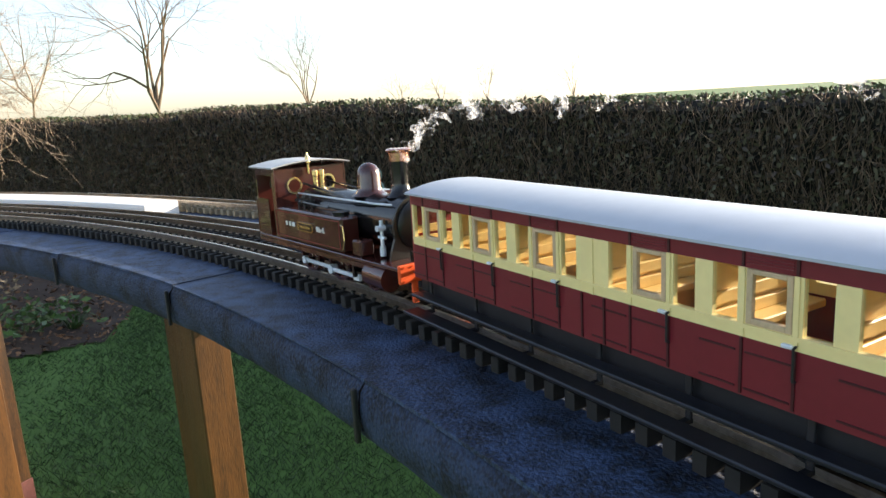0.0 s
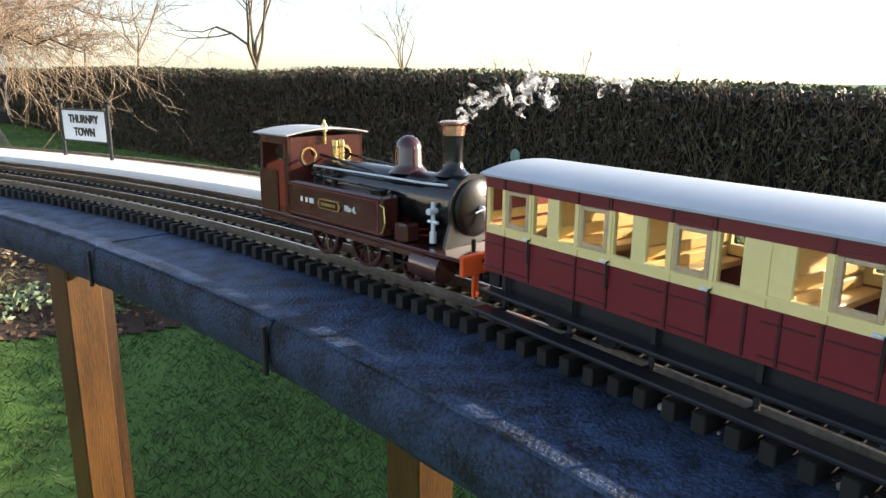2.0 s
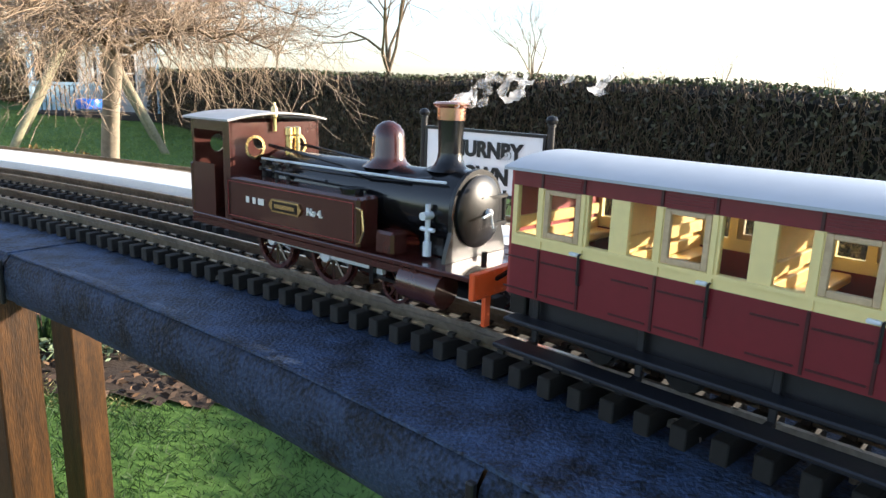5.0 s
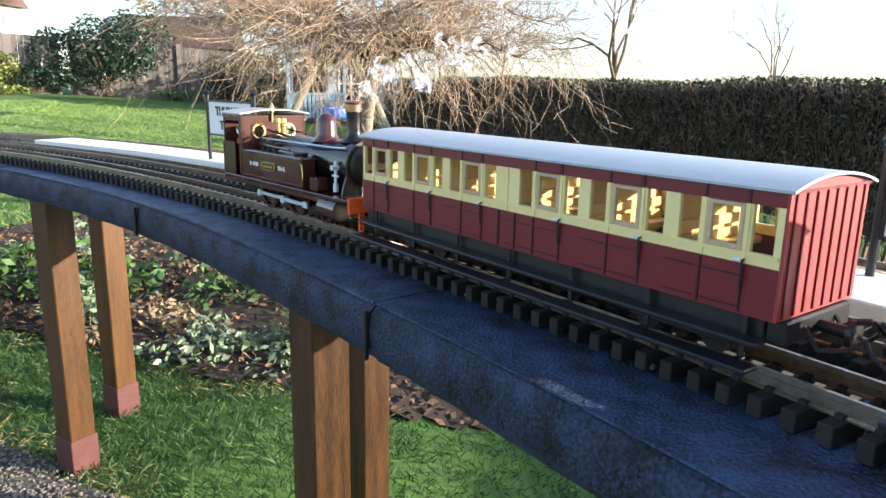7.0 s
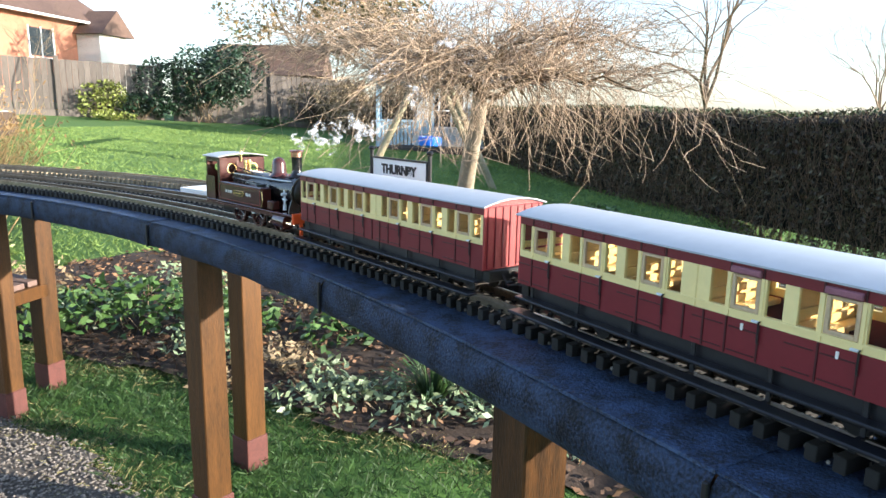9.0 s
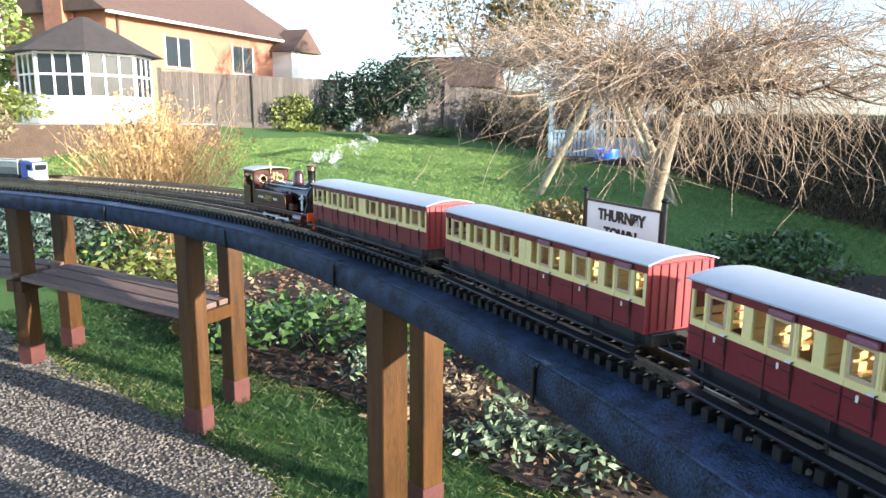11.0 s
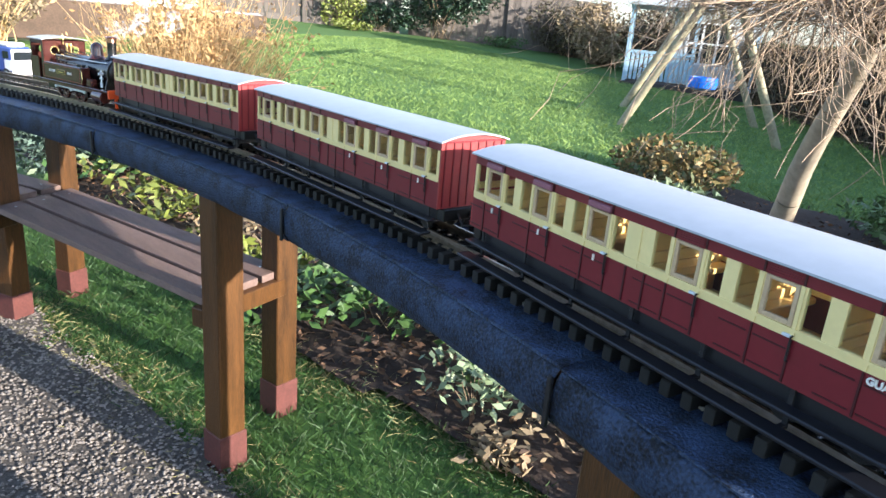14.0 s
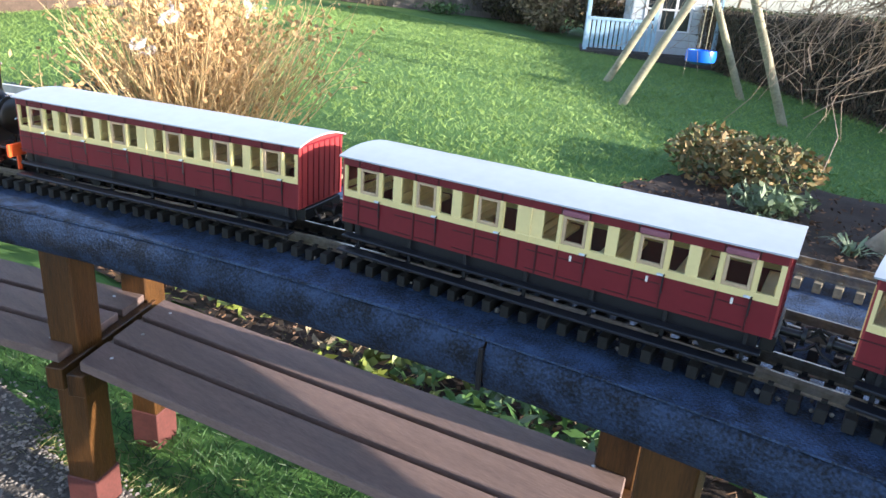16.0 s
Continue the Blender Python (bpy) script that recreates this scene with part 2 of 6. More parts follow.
def ring(bm, r_in, r_out, z0, z1, d0, d1, step=1.0, bevel=0.0):
    """A curved slab between two radii."""
    n = max(2, int((d1 - d0) / step) + 1)
    rows = []
    for i in range(n + 1):
        d = d0 + (d1 - d0) * i / n
        a, b = r_in(d), r_out(d)
        prof = [(a, z0), (a, z1 - bevel), (a + bevel * 0.3, z1 - bevel * 0.3), (a + bevel, z1), (b, z1), (b, z0)] if bevel else [(a, z0), (a, z1), (b, z1), (b, z0)]
        rows.append([bm.verts.new(at(r, d, 0, z)) for r, z in prof])
    k = len(rows[0])
    for p, q in zip(rows, rows[1:]):
        for i in range(k):
            bm.faces.new((p[i], p[(i + 1) % k], q[(i + 1) % k], q[i]))
    bm.faces.new(list(reversed(rows[0])))
    bm.faces.new(rows[-1])
    return bm


def rad(R, dr):
    return lambda d: R(d) + dr


def ground_z(x, y):
    """The lawn rises towards the fence and dips gently under the near end of the railway."""
    k = min(1.0, max(0.0, (x + 0.7) / 1.5))
    return 0.06 * max(0.0, -x - 2.5) * min(1.0, max(0.0, (y + 0.12 * x - 1.0) / 4.0)) - 0.235 * k * k * (3 - 2 * k)


# ---- ground ----
def sheet(name, x0, x1, y0, y1, nx, ny, zf, material, label, keep=None):
    xs, ys = np.linspace(x0, x1, nx), np.linspace(y0, y1, ny)
    verts = [(x, y, zf(x, y)) for y in ys for x in xs]
    faces = []
    for j in range(ny - 1):
        for i in range(nx - 1):
            if keep and not keep((xs[i] + xs[i + 1]) / 2, (ys[j] + ys[j + 1]) / 2):
                continue
            a = j * nx + i
            faces.append((a, a + 1, a + nx + 1, a + nx))
    return tagged(raw(name, verts, faces, material), label, "ground", "", "structure")


def bed_front(x):
    return 2.24 + (0.16 * max(0, x + 1.0) if x > -1.0 else 0.0) + 0.55 * max(0, x - 0.1) + 0.05 * math.sin(3.1 * x) + 0.02 * math.sin(9 * x)


def bed_back(x):
    k = min(1.0, max(0.0, (x + 4.1) / 0.7))
    return (6.6 + 0.12 * (x + 3) + 0.12 * math.sin(1.7 * x)) * k + (2.95 + 0.1 * math.sin(2 * x)) * (1 - k)


def gravel_edge(x):
    return 1.60 + 0.05 * math.sin(2.3 * x) + 0.02 * math.sin(11 * x) - 0.10 * max(0, x + 1.5) - 0.9 * max(0, x + 0.6)


def in_bed(x, y):
    return x < 0.85 and bed_front(x) < y < bed_back(x)


# one sheet to the horizon, finer near the railway
def lawn_sheet():
    g = [-900, -300, -120, -60, -40, -30, -24, -20] + list(np.arange(-18, 10.01, 0.5)) + [12, 16, 24, 40, 70, 120, 300, 900]
    h = [-900, -300, -100, -40, -20, -12] + list(np.arange(-8, 18.01, 0.5)) + [20, 24, 30, 40, 60, 120, 300, 900]
    nx = len(g)
    far = lambda x, y: ground_z(max(x, -22), min(y, 30)) + 0.012 * noise.noise((x * 0.6, y * 0.6, 0))
    verts = [(x, y, far(x, y)) for y in h for x in g]
    faces = [(j * nx + i, j * nx + i + 1, (j + 1) * nx + i + 1, (j + 1) * nx + i) for j in range(len(h) - 1) for i in range(nx - 1)]
    ob = raw("ground", verts, faces, LAWN)
    return tagged(ob, "green winter lawn rising gently towards the fence", "ground", "", "structure")


lawn_sheet()
sheet("planting_bed", -9, 0.9, 2.0, 7.2, 130, 80, lambda x, y: ground_z(x, y) + 0.022 + 0.025 * noise.noise((x * 3, y * 3, 1)), SOIL,
      "dark bare soil of the planting bed under the railway", in_bed)
sheet("gravel_path", -9, 0.6, -5, 1.75, 160, 120, lambda x, y: 0.016 + 0.006 * noise.noise((x * 5, y * 5, 3)), GRAVEL,
      "loose brown and grey gravel path beside the lawn", lambda x, y: y < gravel_edge(x))


# ---- viaduct ----
viaduct = thing("railway_viaduct", "curved raised timber railway deck wrapped in blue-black roofing felt", "viaduct", kind="structure")
JOINTS = [-30, -14, 0, 12, 23.4, 30.5, 36.8, 42.9, 48.8, 58.3, 68.6, 78.7, 87.0, 97.2, 108.5, 121, 136, 152, 170]
for k, (d0, d1) in enumerate(zip(JOINTS, JOINTS[1:])):
    lift = 0.0015 * (k % 2)
    part("felt_sheet", ring(BM(), rad(EDGE, 0.001 * (k % 3)), OUTER, DECK - 0.002, DECK + lift, d0, d1, 0.8, 0.0), FELT, viaduct)
    bm = BM()
    n = 26
    rows = []
    for i in range(n + 1):
        d = d0 + 0.02 + (d1 - d0 - 0.04) * i / n
        w = lambda s: 0.003 * noise.noise((d * 0.9, s, k))
        prof = [(0.010, -0.001 + lift), (0.002, -0.004), (-0.004 + w(1), -0.012), (-0.006 + w(2), -0.028), (-0.004 + w(3), -0.050), (0.004, -0.063 + w(4)), (0.03, -0.064)]
        rows.append([bm.verts.new(at(EDGE, d, a, DECK + b)) for a, b in prof])
    for p, q in zip(rows, rows[1:]):
        for i in range(len(p) - 1):
            bm.faces.new((p[i], q[i], q[i + 1], p[i + 1]))
    part("shaded_felt_fold", bm, FELT_SHADED, viaduct, "felt turned down over the edge board, coloured darker for shade", smooth=True)
    # tarred overlap at each joint
    bm = BM()
    a = at(EDGE, d0, -0.0095, 0)
    box(bm, -0.0025, 0.0025, -0.003, 0.003, DECK - 0.060, DECK - 0.006, 0.001, Matrix.Translation(a) @ Matrix.Rotation(radians(d0), 4, "Z"))
    part("seam", bm, TAR, viaduct, "dark tarred overlap seam")
part("deck_board", ring(BM(), rad(EDGE, 0.004), rad(OUTER, -0.004), DECK - 0.056, DECK - 0.004, -30, 170, 1.5), POST, viaduct, "timber boarding under the felt")

POSTS = [((1.975, -0.265), (1.88, 0.09)), ((1.155, 0.62), (1.04, 0.96)), ((0.22, 1.19), (0.125, 1.54)), ((-0.837, 1.546), (-1.005, 1.87)),
         ((-2.05, 1.69), (-2.203, 1.95)), ((-3.32, 1.515), (-3.455, 1.755)), ((-4.45, 1.15), (-4.62, 1.40)), ((2.50, -1.25), (2.42, -0.88))]
for (ax, ay), (bx, by) in POSTS:
    tr = thing("trestle", "pair of brown-stained square timber posts in red-brown steel shoes", "trestle", "trestles under the deck", kind="")
    yaw = math.atan2(by - ay, bx - ax)
    for x, y in ((ax, ay), (bx, by)):
        rz = Matrix.Rotation(math.atan2(y - CY, x - CX) - radians(90) + random.uniform(-0.05, 0.05), 4, "Z")
        foot = ground_z(x, y)
        m = Matrix.Translation((x, y, foot)) @ rz
        part("post", box(BM(), -0.0375, 0.0375, -0.0375, 0.0375, 0.02, DECK - 0.0565 - foot, 0.003, m), POST, tr)
        sh = part("post_shoe", box(BM(), -0.041, 0.041, -0.041, 0.041, -0.03, 0.11, 0.002, m), SHOE, tr, "red-brown steel post shoe")
        for z in (0.035, 0.085):
            part("bolt", cyl(BM(), m @ Vector((-0.041, -0.012, z)), m @ Vector((-0.049, -0.012, z)), 0.006, n=6), BOLT, sh)
    m = Matrix.Translation(((ax + bx) / 2, (ay + by) / 2, 0)) @ Matrix.Rotation(yaw, 4, "Z")
    d = math.hypot(bx - ax, by - ay) / 2
    part("cap_beam", box(BM(), -d - 0.037, d + 0.037, -0.022, 0.022, DECK - 0.100, DECK - 0.0565, 0.002, m @ Matrix.Translation((0.0, 0.0, 0))), POST, tr)


def bench(ends, z, boards):
    """A slatted shelf between two trestles."""
    (a0, a1), (b0, b1) = ends
    a0, a1, b0, b1 = (Vector((*p, z)) for p in (a0, a1, b0, b1))
    ob = thing("slatted_bench", "long bench of brown decking boards between the trestles", "bench", "benches under the viaduct")
    for i in range(boards):
        u0, u1 = i / boards + 0.025, (i + 1) / boards - 0.025
        bm = BM()
        q = [a0.lerp(a1, u0), a0.lerp(a1, u1), b0.lerp(b1, u1), b0.lerp(b1, u0)]
        lo = [bm.verts.new(p - Vector((0, 0, 0.022))) for p in q]
        hi = [bm.verts.new(p) for p in q]
        bm.faces.new(hi)
        bm.faces.new(list(reversed(lo)))
        for k in range(4):
            bm.faces.new((lo[k], lo[(k + 1) % 4], hi[(k + 1) % 4], hi[k]))
        bmesh.ops.recalc_face_normals(bm, faces=bm.faces)
        bmesh.ops.bevel(bm, geom=list(bm.edges), offset=0.002, segments=1, affect="EDGES")
        bd = part("board", bm, PLANK, ob)
        for e0, e1, s in ((a0, a1, 0.05), (b0, b1, 0.05)):
            p = e0.lerp(e1, (u0 + u1) / 2).lerp((b0 if e0 is a0 else a0).lerp(b1 if e0 is a0 else a1, (u0 + u1) / 2), s)
            part("screw", cyl(BM(), p - Vector((0, 0, 0.001)), p + Vector((0, 0, 0.0012)), 0.004, n=8), BOLT, bd)
    for e0, e1, o in ((a0, a1, b0), (b0, b1, a0)):
        d = (e1 - e0).normalized()
        m = Matrix.Translation((e0 + e1) / 2) @ Matrix.Rotation(math.atan2(d.y, d.x), 4, "Z")
        h = (e1 - e0).length / 2
        part("bearer", box(BM(), -h - 0.01, h + 0.01, -0.02, 0.02, -0.075, -0.0225, 0.002, m), POST, ob, "orange-brown bearer beam")
    return ob


bench((((-2.105, 1.655), (-2.19, 1.965)), ((-3.20, 1.455), (-3.36, 1.76))), 0.475, 3)
bench((((-3.26, 1.44), (-3.42, 1.745)), ((-4.42, 1.07), (-4.60, 1.36))), 0.475, 3)


# ---- track ----
def track(name, R, d0, d1, label, sleeper=SLEEPER, gauge=0.0455):
    ob = thing(name, label, "track", "garden railway tracks", kind="structure")
    for s in (-1, 1):
        bm = BM()
        rows = []
        n = int((d1 - d0) / 0.8)
        for i in range(n + 1):
            d = d0 + (d1 - d0) * i / n
            r0 = s * gauge / 2
            prof = [(r0 - 0.0032, 0.0105), (r0 - 0.0032, 0.0118), (r0 - 0.0008, 0.0128), (r0 - 0.0008, 0.0195), (r0 - 0.0018, 0.0205), (r0 - 0.0018, 0.0248),
                    (r0 + 0.0018, 0.0248), (r0 + 0.0018, 0.0205), (r0 + 0.0008, 0.0195), (r0 + 0.0008, 0.0128), (r0 + 0.0032, 0.0118), (r0 + 0.0032, 0.0105)]
            rows.append([bm.verts.new(at(R, d, a, DECK + 0.006 + b)) for a, b in prof])
        k = len(rows[0])
        for p, q in zip(rows, rows[1:]):
            for i in range(k):
                bm.faces.new((p[i], q[i], q[(i + 1) % k], p[(i + 1) % k]))
        part("rail", bm, RAIL, ob)
    step = math.degrees(0.0245 / 4.35)
    me = None
    d = d0
    count = 0
    rest = BM()
    while d < d1:
        if me is None:
            b = box(BM(), -0.042, 0.042, -0.0055, 0.0055, 0.0016, 0.0166, 0.0008)
            for s in (-1, 1):
                box(b, s * gauge / 2 - 0.0055, s * gauge / 2 + 0.0055, -0.0028, 0.0028, 0.0166, 0.0200)
            o = part("sleeper", b, sleeper, ob)
            me = o.data
        elif 22 < d < 128 and count < 298:
            o = new("sleeper", me)
            o.parent = ob
            count += 1
        else:
            o = None
            box(rest, -0.042, 0.042, -0.0055, 0.0055, 0.0016, 0.0166, 0, Matrix.Translation(at(R, d, 0, DECK)) @ Matrix.Rotation(radians(d), 4, "Z"))
        if o:
            o.matrix_local = Matrix.Translation(at(R, d, 0, DECK)) @ Matrix.Rotation(radians(d + random.uniform(-0.5, 0.5)), 4, "Z")
        d += step
    if rest.verts:
        tagged(part("sleeper", rest, sleeper, ob), kind="stuff")
    else:
        rest.free()
    return ob


track("railway_track", LINE, -25, 150, "steel rails on black plastic sleepers, the running line")
track("railway_track", LINE2, -25, 150, "steel rails on black sleepers beside the white platform")
track("railway_track", LINE3, -25, 150, "outer track with pale bleached wooden sleepers", SLEEPER_OLD)
tagged(part("station_platform", ring(BM(), rad(LINE2, 0.062), rad(LINE3, -0.058), DECK + 0.002, DECK + 0.036, 40.3, 83, 1.0, 0.002), PLATFORM),
       "long white painted model station platform", "platform", "", "structure")
bm = BM()
for i in range(900):
    d = random.uniform(22, 125)
    p = at(LINE, d, random.uniform(-0.035, 0.035), DECK + 0.004)
    bmesh.ops.create_icosphere(bm, subdivisions=1, radius=random.uniform(0.0015, 0.004), matrix=Matrix.Translation(p))
tagged(part("ballast_grit", bm, BALLAST), "scattered pale grit between the sleepers", "grit", "", "stuff")


# ---- train ----
L, HW = 0.515, 0.054
ZB, ZW0, ZW1, ZE, ZA = 0.043, 0.0775, 0.1172, 0.1275, 0.1362


def openings():
    """Window and door spans along the coach: three compartments, a wide middle panel, three compartments."""
    out = []
    pitch = 0.0825
    for half in (-1, 1):
        for c in range(3):
            x0 = (-L / 2 + 0.001 if half < 0 else 0.0105) + c * pitch
            out += [("window", x0 + 0.006, x0 + 0.022), ("door", x0 + 0.0275, x0 + 0.0545), ("window", x0 + 0.060, x0 + 0.0765)]
    return out


def coach(label, hoods=(), guard=False):
    ob = thing("passenger_coach", label, "train coach", "coaches of the train")
    spans = openings()
    # body: sills, pillars, lower panels
    low, cream, top, bead = BM(), BM(), BM(), BM()
    for s in (-1, 1):
        y0, y1 = sorted((s * HW, s * (HW - 0.004)))
        box(low, -L / 2 + 0.002, L / 2 - 0.002, y0, y1, ZB, ZW0)
        box(cream, -L / 2 + 0.002, L / 2 - 0.002, y0, y1, ZW0, ZW0 + 0.008)
        box(top, -L / 2 + 0.002, L / 2 - 0.002, y0, y1, ZW1, ZE)
        edges = [-L / 2 + 0.002] + [v for _, a, b in spans for v in (a, b)] + [L / 2 - 0.002]
        for a, b in zip(edges[0::2], edges[1::2]):
            box(cream, a, b, y0, y1, ZW0 + 0.008, ZW1)
        o = s * HW
        for k, (kind, a, b) in enumerate(spans):
            for x in (a - 0.0022, b + 0.0022):
                q = sorted((o, o + s * 0.0010))
                if kind == "door":
                    box(cream, x - 0.0014, x + 0.0014, *q, ZW0 + 0.0004, ZW1 - 0.0004)
                    q = sorted((o, o + s * 0.0009))
                    box(bead, x - 0.0008, x + 0.0008, *q, ZB + 0.0012, ZW0 - 0.0005)
                    box(bead, x - 0.0008, x + 0.0008, *q, ZW1 + 0.0005, ZE - 0.0005)
        q = sorted((o, o + s * 0.0012))
        box(cream, -L / 2 + 0.003, L / 2 - 0.003, *q, ZW0 + 0.0055, ZW0 + 0.0078)
        q = sorted((o, o + s * 0.0007))
        for z in (ZB + 0.004, ZW0 - 0.009):
            for k, (kind, a, b) in enumerate(spans):
                if kind == "door":
                    box(bead, a, b, *q, z, z + 0.0011)
                    box(bead, b + 0.006, b + 0.030 + (0.008 if k == 7 else 0), *q, z, z + 0.0011)
        for x in (-0.011, 0.0, 0.011):
            box(cream if x == 0 else bead, x - 0.0009, x + 0.0009, *sorted((o, o + s * 0.001)), *((ZW0, ZW1) if x == 0 else (ZB + 0.001, ZW0 - 0.0005)))
    part("lower_panel", low, MAROON, ob, "maroon painted lower panelling")
    part("window_band", cream, CREAM, ob, "cream painted window band and pillars")
    part("cantrail", top, MAROON, ob, "maroon cantrail")
    tagged(part("beading", bead, BEADING, ob, "beading lines coloured dark as groove shadow"), kind="stuff")
    # ends with vertical match-boarding
    for s in (-1, 1):
        bm = BM()
        x0, x1 = sorted((s * L / 2, s * (L / 2 - 0.002)))
        n = 12
        arc = [(-HW + 2 * HW * i / n, ZE + (ZA - 0.002 - ZE) * (1 - (2 * i / n - 1) ** 2)) for i in range(n + 1)]
        prof = [(HW, ZB), (-HW, ZB)] + arc
        f0 = [bm.verts.new((x0, y, z)) for y, z in prof]
        f1 = [bm.verts.new((x1, y, z)) for y, z in prof]
        bm.faces.new(f0), bm.faces.new(list(reversed(f1)))
        for i in range(len(prof)):
            bm.faces.new((f0[i], f1[i], f1[(i + 1) % len(prof)], f0[(i + 1) % len(prof)]))
        bmesh.ops.recalc_face_normals(bm, faces=bm.faces)
        end = part("end_wall", bm, MAROON_LIT, ob, "maroon boarded end wall, sunlight painted in as lighter red")
        bm = BM()
        for i in range(8):
            y = -HW + 2 * HW * (i + 0.5) / 8
            xa, xb = sorted((s * L / 2, s * (L / 2 + 0.0012)))
            box(bm, xa, xb, y - 0.0009, y + 0.0009, ZB + 0.002, ZE - 0.0005)
        box(bm, *sorted((s * L / 2, s * (L / 2 + 0.0018))), -HW, HW, ZE - 0.001, ZE + 0.0012)
        part("end_rib", bm, MAROON, end)
    # roof
    bm = BM()
    n, W = 16, HW + 0.004
    rows = []
    for x in (-L / 2 - 0.004, -L / 2 - 0.003, L / 2 + 0.003, L / 2 + 0.004):
        r = []
        for dz in (0.0, -0.0018):
            seq = range(n + 1) if dz == 0 else range(n, -1, -1)
            r += [bm.verts.new((x, -W + 2 * W * i / n, ZE + 0.0014 + (ZA - ZE) * (1 - abs(2 * i / n - 1) ** 2.2) + dz)) for i in seq]
        rows.append(r)
    k = len(rows[0])
    for p, q in zip(rows, rows[1:]):
        for i in range(k):
            bm.faces.new((p[i], q[i], q[(i + 1) % k], p[(i + 1) % k]))
    bm.faces.new(rows[0]), bm.faces.new(list(reversed(rows[-1])))
    bmesh.ops.recalc_face_normals(bm, faces=bm.faces)
    part("roof", bm, ROOF, ob, "arched matt white roof", smooth=True)
    # doors, panes, ventilators, handles
    doors = 0
    for s in (1, -1):
        for kind, a, b in spans:
            y = s * (HW - 0.002)
            pane = BM()
            box(pane, a, b, y - 0.0002, y + 0.0002, ZW0 + 0.008, ZW1)
            if kind == "window":
                part("pane", pane, GLASS, ob).visible_shadow = False
                continue
            fr = BM()
            q = sorted((s * (HW - 0.003), s * (HW + 0.0006)))
            t = 0.0036
            z0, z1 = ZW0 + 0.0082, ZW1 - 0.0004
            for args in ((a, a + t, *q, z0, z1), (b - t, b, *q, z0, z1), (a + t, b - t, *q, z1 - t * 0.8, z1), (a + t, b - t, *q, z0, z0 + t)):
                box(fr, *args, 0.0004)
            door = part("door", fr, TAN, ob, "compartment door with pale wooden window frame")
            part("pane", pane, GLASS, door).visible_shadow = False
            hx = a - 0.003 if s > 0 else b + 0.003
            h = BM()
            yo = s * (HW + 0.003)
            bars(h, [(hx, s * HW, ZW0 + 0.003), (hx, yo, ZW0 + 0.002), (hx, yo, ZW0 - 0.016), (hx, s * HW, ZW0 - 0.017)], 0.0008, 5)
            part("grab_rail", h, BLACK, door, "black wire grab rail")
            h = BM()
            box(h, hx + 0.001, hx + 0.0075, *sorted((s * HW, s * (HW + 0.003))), ZW0 + 0.001, ZW0 + 0.0032, 0.0005)
            part("door_handle", h, STEEL, door)
            v = BM()
            if s > 0 and doors in hoods:
                box(v, a - 0.001, b + 0.001, s * (HW), s * (HW + 0.004), ZW1 + 0.0008, ZW1 + 0.0068, 0.001)
                part("ventilator_hood", v, PINK, door, "pinkish ventilator hood over the door")
            else:
                yq = sorted((s * HW, s * (HW + 0.0009)))
                for j in range(4):
                    box(v, a, b, *yq, ZW1 + 0.002 + j * 0.0017, ZW1 + 0.0029 + j * 0.0017)
                part("louvre", v, MAROON, door, "slatted louvre ventilator")
            if s > 0:
                doors += 1
    # compartments
    xs = [-L / 2 + 0.004 + 0.0825 * i for i in range(4)] + [0.0105 + 0.0825 * i for i in range(4)]
    part("floor_board", box(BM(), -L / 2 + 0.003, L / 2 - 0.003, -HW + 0.0045, HW - 0.0045, ZB + 0.002, ZB + 0.005), WOODIN, ob)
    for i, x in enumerate(xs):
        b = BM()
        box(b, x - 0.0010, x + 0.0010, -HW + 0.005, HW - 0.005, ZB + 0.0052, ZW1 + 0.002)
        for s in (-1, 1):
            if abs(x + s * 0.02) < L / 2 - 0.005:
                xa, xb = sorted((x + s * 0.0014, x + s * 0.017))
                box(b, xa, xb, -HW + 0.005, HW - 0.005, ZB + 0.028, ZB + 0.0335, 0.0008)
                xa, xb = sorted((x + s * 0.0014, x + s * 0.0045))
                for j in range(3):
                    box(b, xa, xb, -HW + 0.005, HW - 0.005, ZW0 - 0.012 + j * 0.011, ZW0 - 0.004 + j * 0.011, 0.0006)
        part("seat_partition", b, WOODIN, ob, "varnished slatted seat back and bench")
    # underframe
    part("underframe", box(BM(), -L / 2 + 0.012, L / 2 - 0.012, -0.044, 0.044, 0.024, ZB - 0.0005, 0.001), BLACK, ob)
    for s in (-1, 1):
        for z, y0, y1 in ((0.0255, 0.050, 0.064), (0.0095, 0.056, 0.074)):
            part("footboard", box(BM(), -L / 2 + 0.006, L / 2 - 0.006, *sorted((s * y0, s * y1)), z, z + 0.0035, 0.001), FOOT, ob, "long black footboard")
        for i in range(7):
            b = BM()
            x = -0.235 + i * 0.47 / 6
            box(b, x - 0.0022, x + 0.0022, *sorted((s * 0.0475, s * 0.0500)), 0.012, ZB, 0.0005)
            box(b, x - 0.0022, x + 0.0022, *sorted((s * 0.0475, s * 0.0560)), 0.0095, 0.0125)
            part("footboard_hanger", b, BLACK, ob)
    for sx in (-1, 1):
        bogie = part("bogie", box(BM(), sx * 0.17 - 0.045, sx * 0.17 + 0.045, -0.030, 0.030, 0.010, 0.0235, 0.001), BLACK, ob)
        for dx in (-0.03, 0.03):
            for s in (-1, 1):
                w = BM()
                x = sx * 0.17 + dx
                cyl(w, (x, s * 0.0200, 0.0122), (x, s * 0.0245, 0.0122), 0.0122, n=20)
                cyl(w, (x, s * 0.0185, 0.0122), (x, s * 0.0199, 0.0122), 0.0138, n=20)
                part("wheel", w, SMOKEBOX, bogie)
        c = BM()
        xe = sx * L / 2
